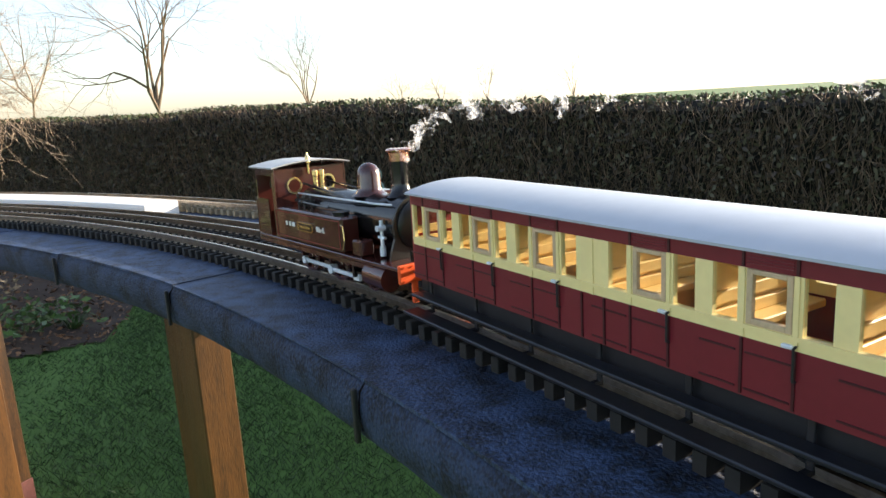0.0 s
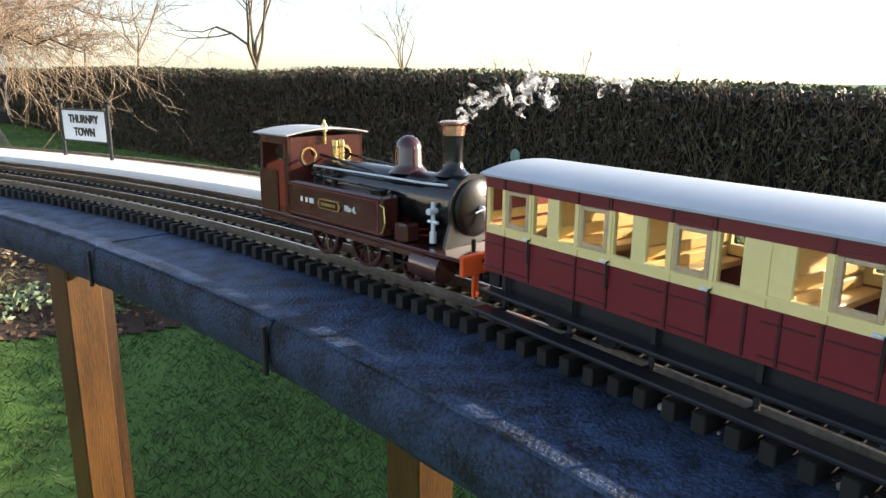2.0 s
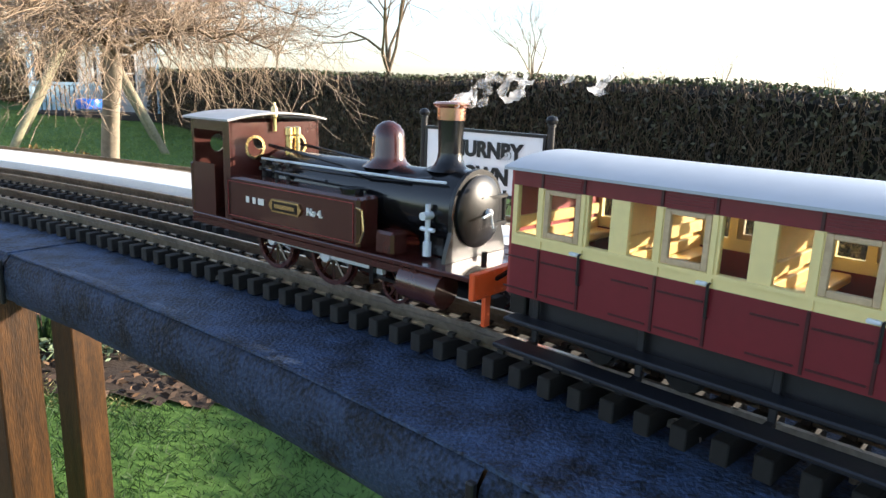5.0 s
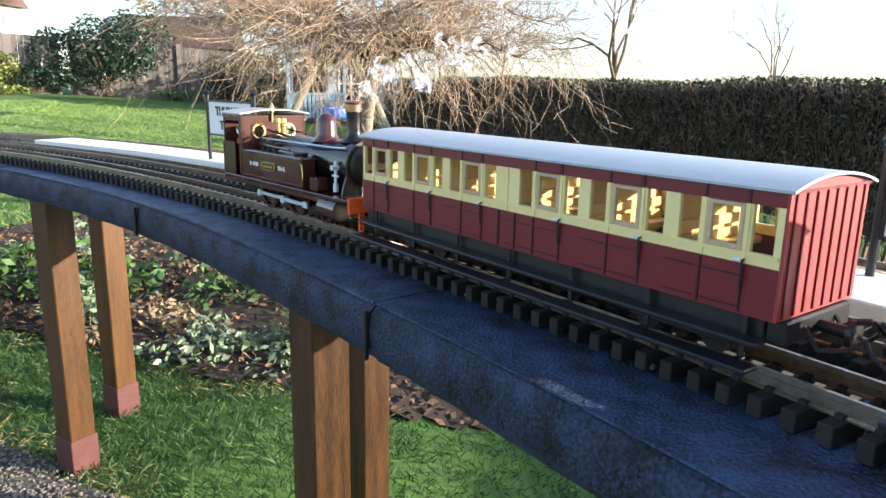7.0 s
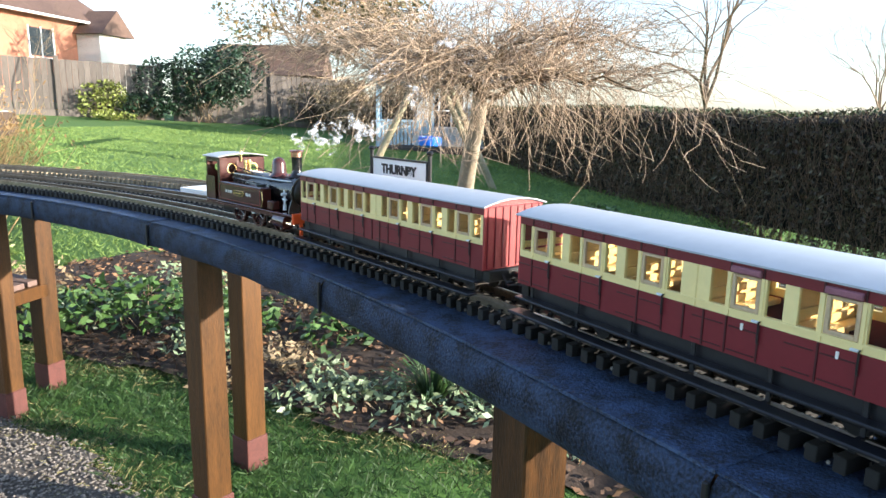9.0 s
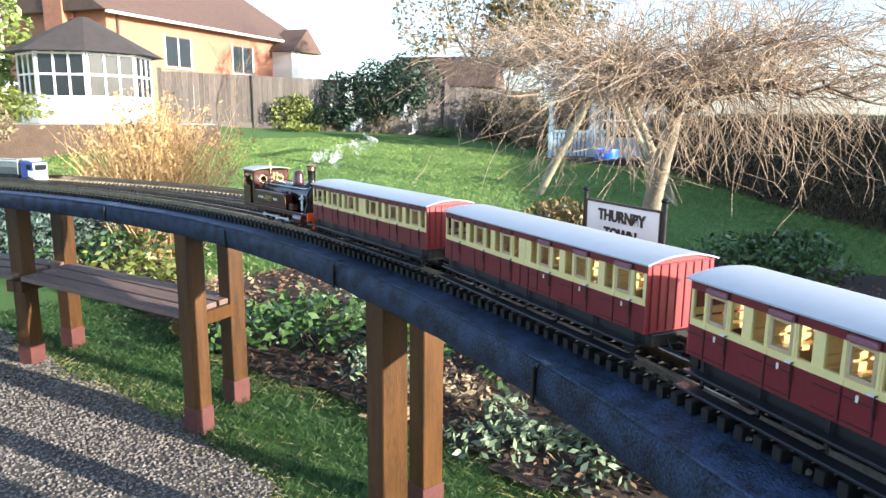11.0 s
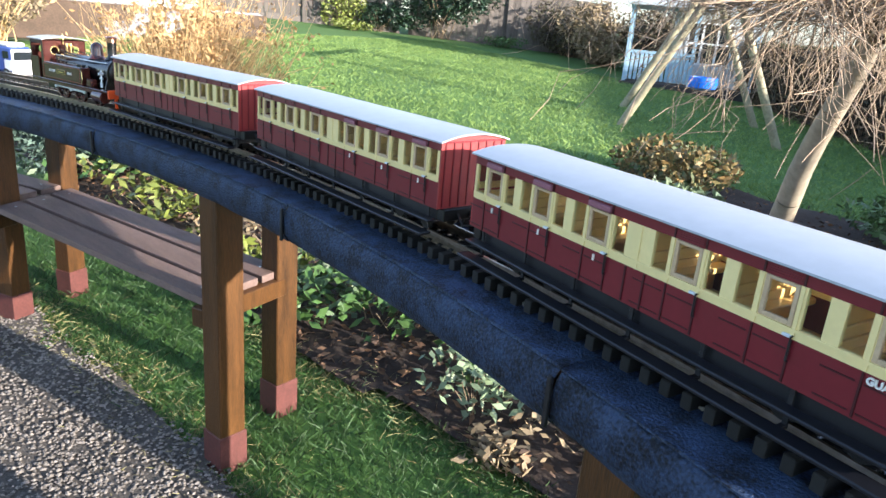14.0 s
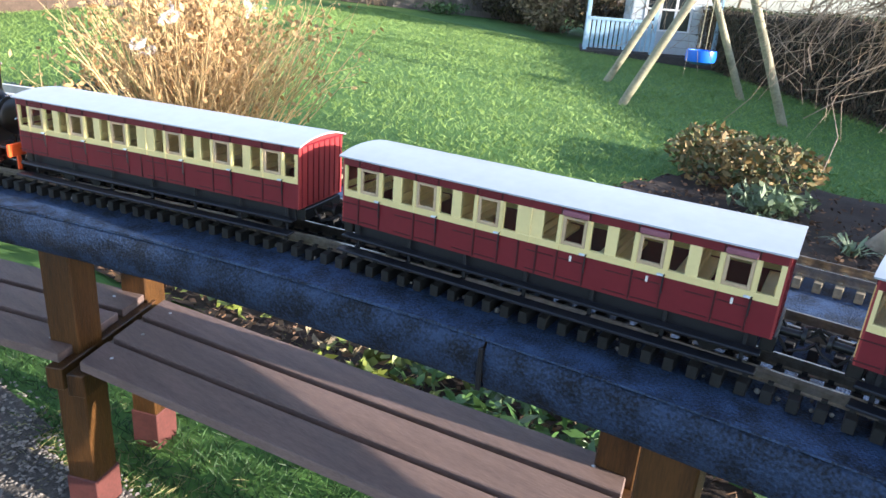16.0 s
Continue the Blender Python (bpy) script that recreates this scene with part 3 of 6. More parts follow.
        box(c, *sorted((xe - sx * 0.01, xe + sx * 0.004)), -0.045, 0.045, 0.026, 0.042, 0.001)
        part("headstock", c, SMOKEBOX, ob, "grey-black end beam")
        c = BM()
        cyl(c, (xe + sx * 0.004, 0, 0.033), (xe + sx * 0.026, 0, 0.033), 0.0045, n=10)
        cyl(c, (xe + sx * 0.024, 0, 0.033), (xe + sx * 0.028, 0, 0.033), 0.010, n=14)
        bars(c, [(xe + sx * 0.022, 0, 0.040), (xe + sx * 0.036, 0, 0.044), (xe + sx * 0.044, 0, 0.036)], 0.0022)
        part("coupling", c, SMOKEBOX, ob, "central buffer and hook coupling", smooth=True)
        for s in (-1, 1):
            c = BM()
            bars(c, [(xe + sx * 0.004, s * 0.022, 0.036), (xe + sx * 0.014, s * 0.021, 0.022), (xe + sx * 0.03, s * 0.016, 0.026), (xe + sx * 0.038, s * 0.012, 0.034)], 0.0016)
            part("brake_hose", c, BLACK, ob, "black side chain and hose")
    if guard:
        words("lettering", "GUARD", 0.0072, LETTER, ob, pose(-0.2155, HW + 0.0013, ZW0 - 0.0042, 90, 0, 180), "cream lettering")
    for i in hoods:
        kind, a, b = [q for q in spans if q[0] == "door"][i]
        c = BM()
        box(c, (a + b) / 2 - 0.0012, (a + b) / 2 + 0.0012, HW + 0.0001, HW + 0.0012, ZW0 - 0.009, ZW0 - 0.003)
        part("class_numeral", c, LETTER, ob, "small white class mark on the door")
    return ob


coach_a = coach("maroon and cream model passenger coach with white roof")
coach_b = coach("maroon and cream model coach with pinkish ventilator hoods at one end", hoods=(0, 1, 2))
coach_c = coach("maroon and cream guard's coach with ventilator hoods over its front doors", hoods=(3, 4, 5), guard=True)


def loco():
    ob = thing("tank_locomotive", "dark maroon model steam tank locomotive with orange buffer beam", "locomotive")
    X0, X1 = -LOCO_L / 2, LOCO_L / 2
    part("footplate", box(BM(), X0 + 0.004, X1 - 0.002, -0.050, 0.050, 0.0385, 0.0425, 0.0008), LOCO, ob)
    part("frame", box(box(BM(), X0 + 0.01, X1 - 0.012, -0.019, -0.016, 0.016, 0.0384), X0 + 0.01, X1 - 0.012, 0.016, 0.019, 0.016, 0.0384), LOCO_B, ob)
    val = BM()
    for s in (-1, 1):
        box(val, X0 + 0.05, X1 - 0.003, *sorted((s * 0.0492, s * 0.0502)), 0.0335, 0.0384)
    part("valance", val, LOCO, ob)
    # boiler, smokebox
    BZ = 0.076
    XS = X0 + 0.018
    part("boiler", cyl(BM(), (XS + 0.060, 0, BZ), (X1 - 0.075, 0, BZ), 0.0265, n=32), LOCO_B, ob, "glossy blue-black boiler", smooth=True)
    sm = cyl(BM(), (XS + 0.022, 0, BZ), (XS + 0.0605, 0, BZ), 0.0290, n=36)
    box(sm, XS + 0.026, XS + 0.056, -0.021, 0.021, 0.0427, 0.062, 0.001)
    smoke = part("smokebox", sm, LOCO_B, ob, smooth=True)
    fr = BM()
    for x0, x1 in ((XS + 0.0185, XS + 0.0218),):
        pts = [(-0.036, 0.0427), (0.036, 0.0427), (0.034, 0.052), (0.0295, 0.064)] + [(0.0302 * math.cos(radians(a)), BZ + 0.0302 * math.sin(radians(a))) for a in range(0, 181, 12)] + [(-0.0295, 0.064), (-0.034, 0.052)]
        f0 = [fr.verts.new((x0, y, z)) for y, z in pts]
        f1 = [fr.verts.new((x1, y, z)) for y, z in pts]
        fr.faces.new(f0), fr.faces.new(list(reversed(f1)))
        for i in range(len(pts)):
            fr.faces.new((f0[i], f1[i], f1[(i + 1) % len(pts)], f0[(i + 1) % len(pts)]))
        bmesh.ops.recalc_face_normals(fr, faces=fr.faces)
    part("front_plate", fr, SMOKEBOX, smoke, "flared smokebox front plate")
    face = pose(XS + 0.0185, 0, BZ, 0, -90, 0)
    door = part("smokebox_door", lathe(BM(), [(0.0262, 0.0), (0.0262, 0.002), (0.0245, 0.0035), (0.0180, 0.0062), (0.0090, 0.0080), (0.0022, 0.0085)], 32, face), SMOKEBOX, smoke, smooth=True)
    dt = lathe(BM(), [(0.003, 0.0085), (0.003, 0.011), (0.0015, 0.0125)], 12, face)
    for a in (100, 190):
        c, s = math.cos(radians(a)), math.sin(radians(a))
        cyl(dt, face @ Vector((0, 0, 0.0115)), face @ Vector((0.011 * c, 0.011 * s, 0.0125)), 0.0009, n=6)
    part("dart_handle", dt, STEEL, door)
    h = BM()
    for z in (-0.010, 0.010):
        box(h, XS + 0.011, XS + 0.0145, -0.026, 0.006, BZ + z - 0.0013, BZ + z + 0.0013)
    cyl(h, (XS + 0.0145, -0.0268, BZ - 0.013), (XS + 0.0145, -0.0268, BZ + 0.013), 0.0015, n=8)
    part("door_hinge", h, SMOKEBOX, door)
    # chimney and dome
    cx = XS + 0.046
    ch = part("chimney", lathe(BM(), [(0.0170, BZ + 0.0265), (0.0125, BZ + 0.0295), (0.0098, BZ + 0.034), (0.0088, BZ + 0.040), (0.0098, 0.1440)], 24, Matrix.Translation((cx, 0, 0))), LOCO_B, ob, smooth=True)
    part("chimney_cap", lathe(BM(), [(0.0103, 0.1390), (0.0106, 0.1475), (0.0132, 0.1490), (0.0136, 0.1503), (0.0110, 0.1518), (0.0080, 0.1518)], 24, Matrix.Translation((cx, 0, 0))), COPPER, ch, "polished copper chimney cap", smooth=True)
    dx = XS + 0.108
    dome = part("dome", lathe(BM(), [(0.0200, BZ + 0.0235), (0.0148, BZ + 0.0275), (0.0135, BZ + 0.032), (0.0130, BZ + 0.046), (0.0118, BZ + 0.0515), (0.0085, BZ + 0.0560), (0.0040, BZ + 0.0585), (0.0008, BZ + 0.0590)], 28, Matrix.Translation((dx, 0, 0))), LOCO, ob, "rounded maroon steam dome", smooth=True)
    # side tanks
    T0, T1 = X0 + 0.108, X1 - 0.056
    for s in (-1, 1):
        tank = part("side_tank", box(BM(), T0, T1, *sorted((s * 0.0270, s * 0.0495)), 0.0427, 0.0815, 0.0022), LOCO, ob, "lined dark maroon side tank")
        y = s * 0.0497
        ln = BM()
        for args in ((T0 + 0.005, T1 - 0.004, 0.0470, 0.0475), (T0 + 0.005, T1 - 0.004, 0.0768, 0.0773)):
            box(ln, args[0], args[1], *sorted((y, y + s * 0.0004)), args[2], args[3])
        for x in (T0 + 0.005, T1 - 0.0045):
            box(ln, x, x + 0.0005, *sorted((y, y + s * 0.0004)), 0.0470, 0.0773)
        part("lining", ln, MAROON_LIT, tank)
        rz = 180 if s > 0 else 0
        mid = (T0 + T1) / 2
        m = lambda dx: pose(mid + dx, y + s * 0.0003, 0.0635, 90, 0, rz)
        pl = BM()
        w, hgt = 0.0165, 0.0052
        pts = [(-w - 0.004, 0), (-w, hgt), (w, hgt), (w + 0.004, 0), (w, -hgt), (-w, -hgt)]
        a = [pl.verts.new((mid + px, y + s * 0.0003, 0.0635 + pz)) for px, pz in pts]
        b = [pl.verts.new((mid + px, y + s * 0.0016, 0.0635 + pz)) for px, pz in pts]
        pl.faces.new(a), pl.faces.new(b)
        for i in range(6):
            pl.faces.new((a[i], b[i], b[(i + 1) % 6], a[(i + 1) % 6]))
        bmesh.ops.recalc_face_normals(pl, faces=pl.faces)
        plate = part("nameplate", pl, BRASS, tank, "brass nameplate with dark ground")
        part("plate_ground", box(BM(), mid - w + 0.001, mid + w - 0.001, *sorted((y + s * 0.0016, y + s * 0.0019)), 0.0635 - hgt + 0.0013, 0.0635 + hgt - 0.0013), LOCO_B, plate)
        part("name_bar", box(BM(), mid - w + 0.004, mid + w - 0.004, *sorted((y + s * 0.0019, y + s * 0.0022)), 0.0635 - 0.0016, 0.0635 + 0.0016), BRASS, plate)
        far = 1 if s > 0 else -1
        tb = BM()
        for k, wd in enumerate((0.0042, 0.0042, 0.0075)):
            xx = mid + far * (0.0505 - k * 0.0092)
            box(tb, xx - wd / 2, xx + wd / 2, *sorted((y + s * 0.0002, y + s * 0.0007)), 0.0612, 0.0665)
        part("company_letters", tb, LETTER, tank, "white company initials as bars")
        words("number", "No 4.", 0.0078, LETTER, tank, m(-far * 0.0350), "white painted engine number")
        tl = BM()
        cyl(tl, (T0 + 0.018, s * 0.0385, 0.0815), (T0 + 0.018, s * 0.0385, 0.0845), 0.0085, n=18)
        cyl(tl, (T0 + 0.018, s * 0.0385, 0.0845), (T0 + 0.018, s * 0.0385, 0.0860), 0.0098, n=18)
        part("filler_lid", tl, LOCO_B, tank)
        part("tank_pipe", bars(BM(), [(T0 + 0.002, s * 0.0500, 0.074), (T0 - 0.005, s * 0.0510, 0.073), (T0 - 0.007, s * 0.0512, 0.058), (T0 - 0.003, s * 0.0510, 0.049), (T0 + 0.002, s * 0.0495, 0.047)], 0.0009), BRASS, tank, "thin copper feed pipe loop")
        part("handrail", bars(BM(), [(X1 - 0.075, s * 0.0245, BZ + 0.020), (X0 + 0.078, s * 0.0245, BZ + 0.020), (X0 + 0.048, s * 0.0235, BZ + 0.021)], 0.0011), STEEL, ob, "long boiler handrail")
        sb = part("sandbox", box(BM(), X0 + 0.076, X0 + 0.094, *sorted((s * 0.030, s * 0.047)), 0.0427, 0.0600, 0.002), LOCO, ob)
        lu = BM()
        lx, ly = X0 + 0.056, s * 0.0325
        cyl(lu, (lx, ly, 0.055), (lx, ly, 0.082), 0.0020, n=10)
        cyl(lu, (lx, ly - 0.004, 0.074), (lx, ly + 0.006 * s, 0.074), 0.0030, n=12)
        cyl(lu, (lx - 0.006, ly, 0.064), (lx + 0.006, ly, 0.064), 0.0016, n=8)
        cyl(lu, (lx, ly, 0.045), (lx, ly, 0.055), 0.0032, n=10)
        part("lubricator", lu, STEEL, ob, "polished displacement lubricator", smooth=True)
    pp = BM()
    bars(pp, [(X1 - 0.075, 0.016, 0.107), (dx + 0.03, 0.019, 0.099), (dx, 0.024, 0.094), (X0 + 0.080, 0.022, 0.096), (X0 + 0.063, 0.020, 0.098)], 0.0016, 8)
    bars(pp, [(X1 - 0.075, -0.016, 0.107), (dx + 0.02, -0.02, 0.098), (X0 + 0.080, -0.022, 0.096)], 0.0014, 8)
    bars(pp, [(X1 - 0.085, 0.030, 0.087), (X1 - 0.095, 0.034, 0.0885), (T0 + 0.05, 0.036, 0.087)], 0.0016, 8)
    part("steam_pipe", pp, LOCO_B, ob, "black steam pipes along the boiler")
    bx = box(BM(), dx + 0.028, dx + 0.060, -0.050, -0.020, 0.0815, 0.0980, 0.0012)
    part("tool_box", bx, LOCO, ob, "maroon tool box on the far tank")
    sv = BM()
    for y in (-0.0045, 0.0045):
        lathe(sv, [(0.0032, BZ + 0.024), (0.0030, BZ + 0.040), (0.0040, BZ + 0.041), (0.0038, BZ + 0.047), (0.0012, BZ + 0.048)], 12, Matrix.Translation((X1 - 0.092, y + 0.004, 0)))
    part("safety_valve", sv, BRASS, ob, "pair of brass safety valves", smooth=True)
    vl = BM()
    for x, y in ((X1 - 0.105, 0.032), (X1 - 0.115, 0.028), (X1 - 0.085, 0.030)):
        cyl(vl, (x, y, 0.082), (x, y, 0.096), 0.0016, n=8)
        cyl(vl, (x - 0.004, y, 0.094), (x + 0.004, y, 0.094), 0.0014, n=8)
        cyl(vl, (x, y - 0.004, 0.089), (x, y + 0.004, 0.089), 0.0018, n=8)
    part("cab_valve", vl, SMOKEBOX, ob, "small pipework valves ahead of the cab")
    # cab
    C0, C1 = X1 - 0.064, X1 - 0.006
    cab = part("cab", BM(), LOCO, ob, "maroon cab with round spectacle windows")
    CT = 0.1275
    for s in (-1, 1):
        w = BM()
        y = sorted((s * 0.0478, s * 0.0495))
        box(w, C0, C0 + 0.010, *y, 0.0427, CT)
        box(w, C1 - 0.004, C1, *y, 0.0427, CT)
        box(w, C0 + 0.010, C1 - 0.004, *y, 0.1185, CT)
        box(w, C0 + 0.024, C1 - 0.004, *y, 0.0427, 0.0890)
        part("cab_side", w, LOCO, cab)
    for x, yy in ((C0, 0.0), (C1 - 0.0018, 0.0)):
        w = BM()
        n = 20
        for s in (-1, 1):
            c = Vector((s * 0.0235, 0.1045))
            r = 0.0085
            sq = [(c.x + max(-0.0235, min(0.0235, 1.6 * 0.0235 * math.cos(2 * math.pi * i / n))), c.y + max(-0.0160, min(0.0215, 1.6 * 0.020 * math.sin(2 * math.pi * i / n)))) for i in range(n)]
            ci = [(c.x + r * math.cos(2 * math.pi * i / n), c.y + r * math.sin(2 * math.pi * i / n)) for i in range(n)]
            for dxx in (0.0, 0.0018):
                A = [w.verts.new((x + dxx, p, q)) for p, q in sq]
                B = [w.verts.new((x + dxx, p, q)) for p, q in ci]
                for i in range(n):
                    w.faces.new((A[i], A[(i + 1) % n], B[(i + 1) % n], B[i]))
        box(w, x, x + 0.0018, -0.0478, 0.0478, 0.0427, 0.0884)
        part("cab_sheet", w, LOCO, cab)
        for s in (-1, 1):
            rg = BM()
            xf = x - 0.0008 if x == C0 else x + 0.0018
            mm = pose(xf, s * 0.0235, 0.1045, 0, 90, 0)
            lathe_ring = [(0.0080, 0.0), (0.0080, 0.0012), (0.0106, 0.0012), (0.0106, 0.0)]
            rows = []
            for rr, zz in lathe_ring:
                rows.append([rg.verts.new(mm @ Vector((rr * math.cos(2 * math.pi * i / 24), rr * math.sin(2 * math.pi * i / 24), zz))) for i in range(24)])
            for p, q in zip(rows, rows[1:] + rows[:1]):
                for i in range(24):
                    rg.faces.new((p[i], p[(i + 1) % 24], q[(i + 1) % 24], q[i]))
            part("spectacle_ring", rg, BRASS, cab, "brass spectacle window ring", smooth=True)
    rf = BM()
    rows = []
    for x in (C0 - 0.006, C1 + 0.006):
        row = []
        for dz in (0.0, 0.0016):
            seq = range(11) if dz == 0 else range(10, -1, -1)
            row += [rf.verts.new((x, -0.0545 + 0.109 * i / 10, CT + 0.0002 + 0.0058 * (1 - (i / 5 - 1) ** 2) + dz)) for i in seq]
        rows.append(row)
    k = len(rows[0])
    for i in range(k):
        rf.faces.new((rows[0][i], rows[1][i], rows[1][(i + 1) % k], rows[0][(i + 1) % k]))
    rf.faces.new(rows[0]), rf.faces.new(list(reversed(rows[1])))
    bmesh.ops.recalc_face_normals(rf, faces=rf.faces)
    part("cab_roof", rf, CABROOF, cab, "grey curved cab roof", smooth=True)
    wh = lathe(BM(), [(0.0018, 0.118), (0.0018, 0.130), (0.0030, 0.131), (0.0030, 0.1385), (0.0012, 0.1410), (0.0010, 0.1435)], 12, Matrix.Translation((C0 - 0.003, 0.004, 0)))
    part("whistle", wh, BRASS, cab, "brass whistle", smooth=True)
    part("bunker", box(BM(), C1 + 0.0002, X1, -0.0495, 0.0495, 0.0427, 0.0880, 0.0015), LOCO, ob)
    part("backhead", cyl(BM(), (C0 + 0.002, 0, 0.073), (C0 + 0.014, 0, 0.073), 0.025, n=24), SMOKEBOX, cab)
    # front beam
    bb = part("buffer_beam", box(BM(), X0, X0 + 0.0045, -0.051, 0.051, 0.0270, 0.0455, 0.0008), ORANGE, ob, "orange-red buffer beam")
    rv = BM()
    for i in range(11):
        for z in (0.0295, 0.0432):
            cyl(rv, (X0 + 0.0002, -0.046 + 0.0092 * i, z), (X0 - 0.0008, -0.046 + 0.0092 * i, z), 0.0009, n=6)
    part("rivet", rv, ORANGE, bb)
    for s in (-1, 1):
        part("guard_iron", box(BM(), X0 + 0.001, X0 + 0.004, *sorted((s * 0.030, s * 0.036)), 0.006, 0.0268), ORANGE, bb)
    cp = BM()
    cyl(cp, (X0, 0, 0.034), (X0 - 0.022, 0, 0.034), 0.0055, n=14)
    cyl(cp, (X0 - 0.020, 0, 0.034), (X0 - 0.026, 0, 0.034), 0.0105, n=18)
    bars(cp, [(X0 - 0.018, 0.0, 0.041), (X0 - 0.032, 0, 0.045), (X0 - 0.040, 0, 0.038)], 0.0025)
    part("coupling", cp, SMOKEBOX, bb, "black centre buffer and hook", smooth=True)
    for s in (-1, 1):
        hs = BM()
        bars(hs, [(X0, s * 0.026, 0.038), (X0 - 0.012, s * 0.026, 0.047), (X0 - 0.020, s * 0.025, 0.040), (X0 - 0.016, s * 0.024, 0.026), (X0 - 0.006, s * 0.022, 0.018)], 0.0016)
        bars(hs, [(X0 + 0.008, s * 0.030, 0.0455), (X0 + 0.008, s * 0.030, 0.056)], 0.0020)
        part("hose", hs, LOCO_B, bb, "black brake hose and lamp iron")
    # cylinders and valve gear
    for s in (-1, 1):
        cy = part("cylinder", cyl(BM(), (X0 + 0.030, s * 0.0415, 0.0262), (X0 + 0.066, s * 0.0415, 0.0275), 0.0128, n=22), LOCO, ob, "lagged outside cylinder", smooth=True)
        sl = BM()
        for z in (0.0235, 0.0315):
            box(sl, X0 + 0.066, X0 + 0.098, *sorted((s * 0.0400, s * 0.0430)), z - 0.0012, z + 0.0012)
        box(sl, X0 + 0.097, X0 + 0.101, *sorted((s * 0.0340, s * 0.0450)), 0.018, 0.0385)
        part("slide_bar", sl, LOCO_B, ob)
    return ob, X0, X1


CABROOF = mat("cab_roof_grey", (0.40, 0.39, 0.38), 0.32, var=0.2, scale=20)
LOCO_L = 0.330
engine, EX0, EX1 = loco()
WHEELS = [(EX0 + 0.165, 0.0255), (EX0 + 0.238, 0.0255), (EX0 + 0.092, 0.0150)]
wheel_parts = []
for x, r in WHEELS:
    w = BM()
    spokes = 10
    for s in (-1, 1):
        cyl(w, (0, s * 0.0205, 0), (0, s * 0.0250, 0), 0.0035, n=10)
        for (ra, rb, ya, yb) in ((r * 0.84, r, 0.0205, 0.0250), (r * 0.9, r + 0.0018, 0.0188, 0.0204)):
            rows = []
            for rr, yy in ((ra, ya), (rb, ya), (rb, yb), (ra, yb)):
                rows.append([w.verts.new((rr * math.cos(2 * math.pi * i / 28), s * yy, rr * math.sin(2 * math.pi * i / 28))) for i in range(28)])
            for p, q in zip(rows, rows[1:] + rows[:1]):
                for i in range(28):
                    w.faces.new((p[i], p[(i + 1) % 28], q[(i + 1) % 28], q[i]))
        for i in range(spokes):
            a = 2 * math.pi * i / spokes
            cyl(w, (0, s * 0.0228, 0), (r * 0.87 * math.cos(a), s * 0.0228, r * 0.87 * math.sin(a)), 0.0013, n=5)
        if r > 0.02:
            cyl(w, (0.0105, s * 0.025, 0), (0.0105, s * 0.036, 0), 0.0022, n=10)
    cyl(w, (0, -0.0205, 0), (0, 0.0205, 0), 0.0022, n=8)
    bmesh.ops.recalc_face_normals(w, faces=w.faces)
    o = part("wheel", w, LOCO, engine, "dark spoked wheel pair")
    o.location = (x, 0, r - 0.0002)
    wheel_parts.append((o, x, r))
rods = []
for s in (-1, 1):
    b = BM()
    d = WHEELS[1][0] - WHEELS[0][0]
    box(b, -0.006, d + 0.006, *sorted((s * 0.0330, s * 0.0355)), -0.0022, 0.0022, 0.0006)
    for x in (0, d):
        cyl(b, (x, s * 0.0325, 0), (x, s * 0.0368, 0), 0.0048, n=14)
    rods.append((part("coupling_rod", b, STEEL, engine, "bright steel coupling rod"), 0.0105, s))
    b = BM()
    box(b, -0.058, 0.004, *sorted((s * 0.0372, s * 0.0398)), -0.0024, 0.0024, 0.0006)
    cyl(b, (0, s * 0.0368, 0), (0, s * 0.0408, 0), 0.0055, n=14)
    box(b, -0.064, -0.052, *sorted((s * 0.0368, s * 0.0412)), -0.0040, 0.0040, 0.0006)
    rods.append((part("connecting_rod", b, STEEL, engine, "bright steel connecting rod"), 0.0, s))


# ---- station signs ----
def sign(a, b, label, up=0.0):
    ob = thing("station_sign", label, "sign", "station signs")
    a, b = Vector((*a, 0)), Vector((*b, 0))
    w = (b - a).length
    m = Matrix.Translation(((a.x + b.x) / 2, (a.y + b.y) / 2, DECK + 0.033)) @ Matrix.Rotation(math.atan2(b.y - a.y, b.x - a.x), 4, "Z")
    ob.matrix_world = m
    for s in (-1, 1):
        p = lathe(BM(), [(0.0045, 0), (0.0045, 0.118 + up), (0.0055, 0.1185 + up), (0.0055, 0.121 + up)], 12, Matrix.Translation((s * w / 2, 0, 0)))
        post = part("post", p, SIGNBLACK, ob, smooth=True)
        part("finial", lathe(BM(), [(0.0030, 0.121), (0.0065, 0.1225), (0.0075, 0.126), (0.0055, 0.1295), (0.002, 0.131)], 14, Matrix.Translation((s * w / 2, 0, up))), SMOKEBOX, post, smooth=True)
    fr = BM()
    h = w / 2 - 0.0045
    for z in (0.0265 + up, 0.1045 + up):
        box(fr, -h, h, -0.0035, 0.0035, z, z + 0.004)
    for s in (-1, 1):
        box(fr, *sorted((s * h, s * (h - 0.004))), -0.0035, 0.0035, 0.0305 + up, 0.1045 + up)
    part("frame", fr, SIGNBLACK, ob)
    part("board", box(BM(), -h + 0.0041, h - 0.0041, -0.002, 0.002, 0.0306 + up, 0.1044 + up), SIGNWHITE, ob, "white sign board")
    for text, z in (("THURNBY", 0.083), ("TOWN", 0.051)):
        words("lettering", text, 0.0275, SIGNBLACK, ob, pose(0, -0.0026, z + up, 90, 0, 0), "bold black raised lettering", 0.0008)
    return ob


sign((0.987, 1.022), (1.15, 0.902), "white station name board on black posts standing on the platform", 0.016)
sign((-0.325, 1.585), (-0.129, 1.502), "white station name board at the far end of the platform", 0.036)


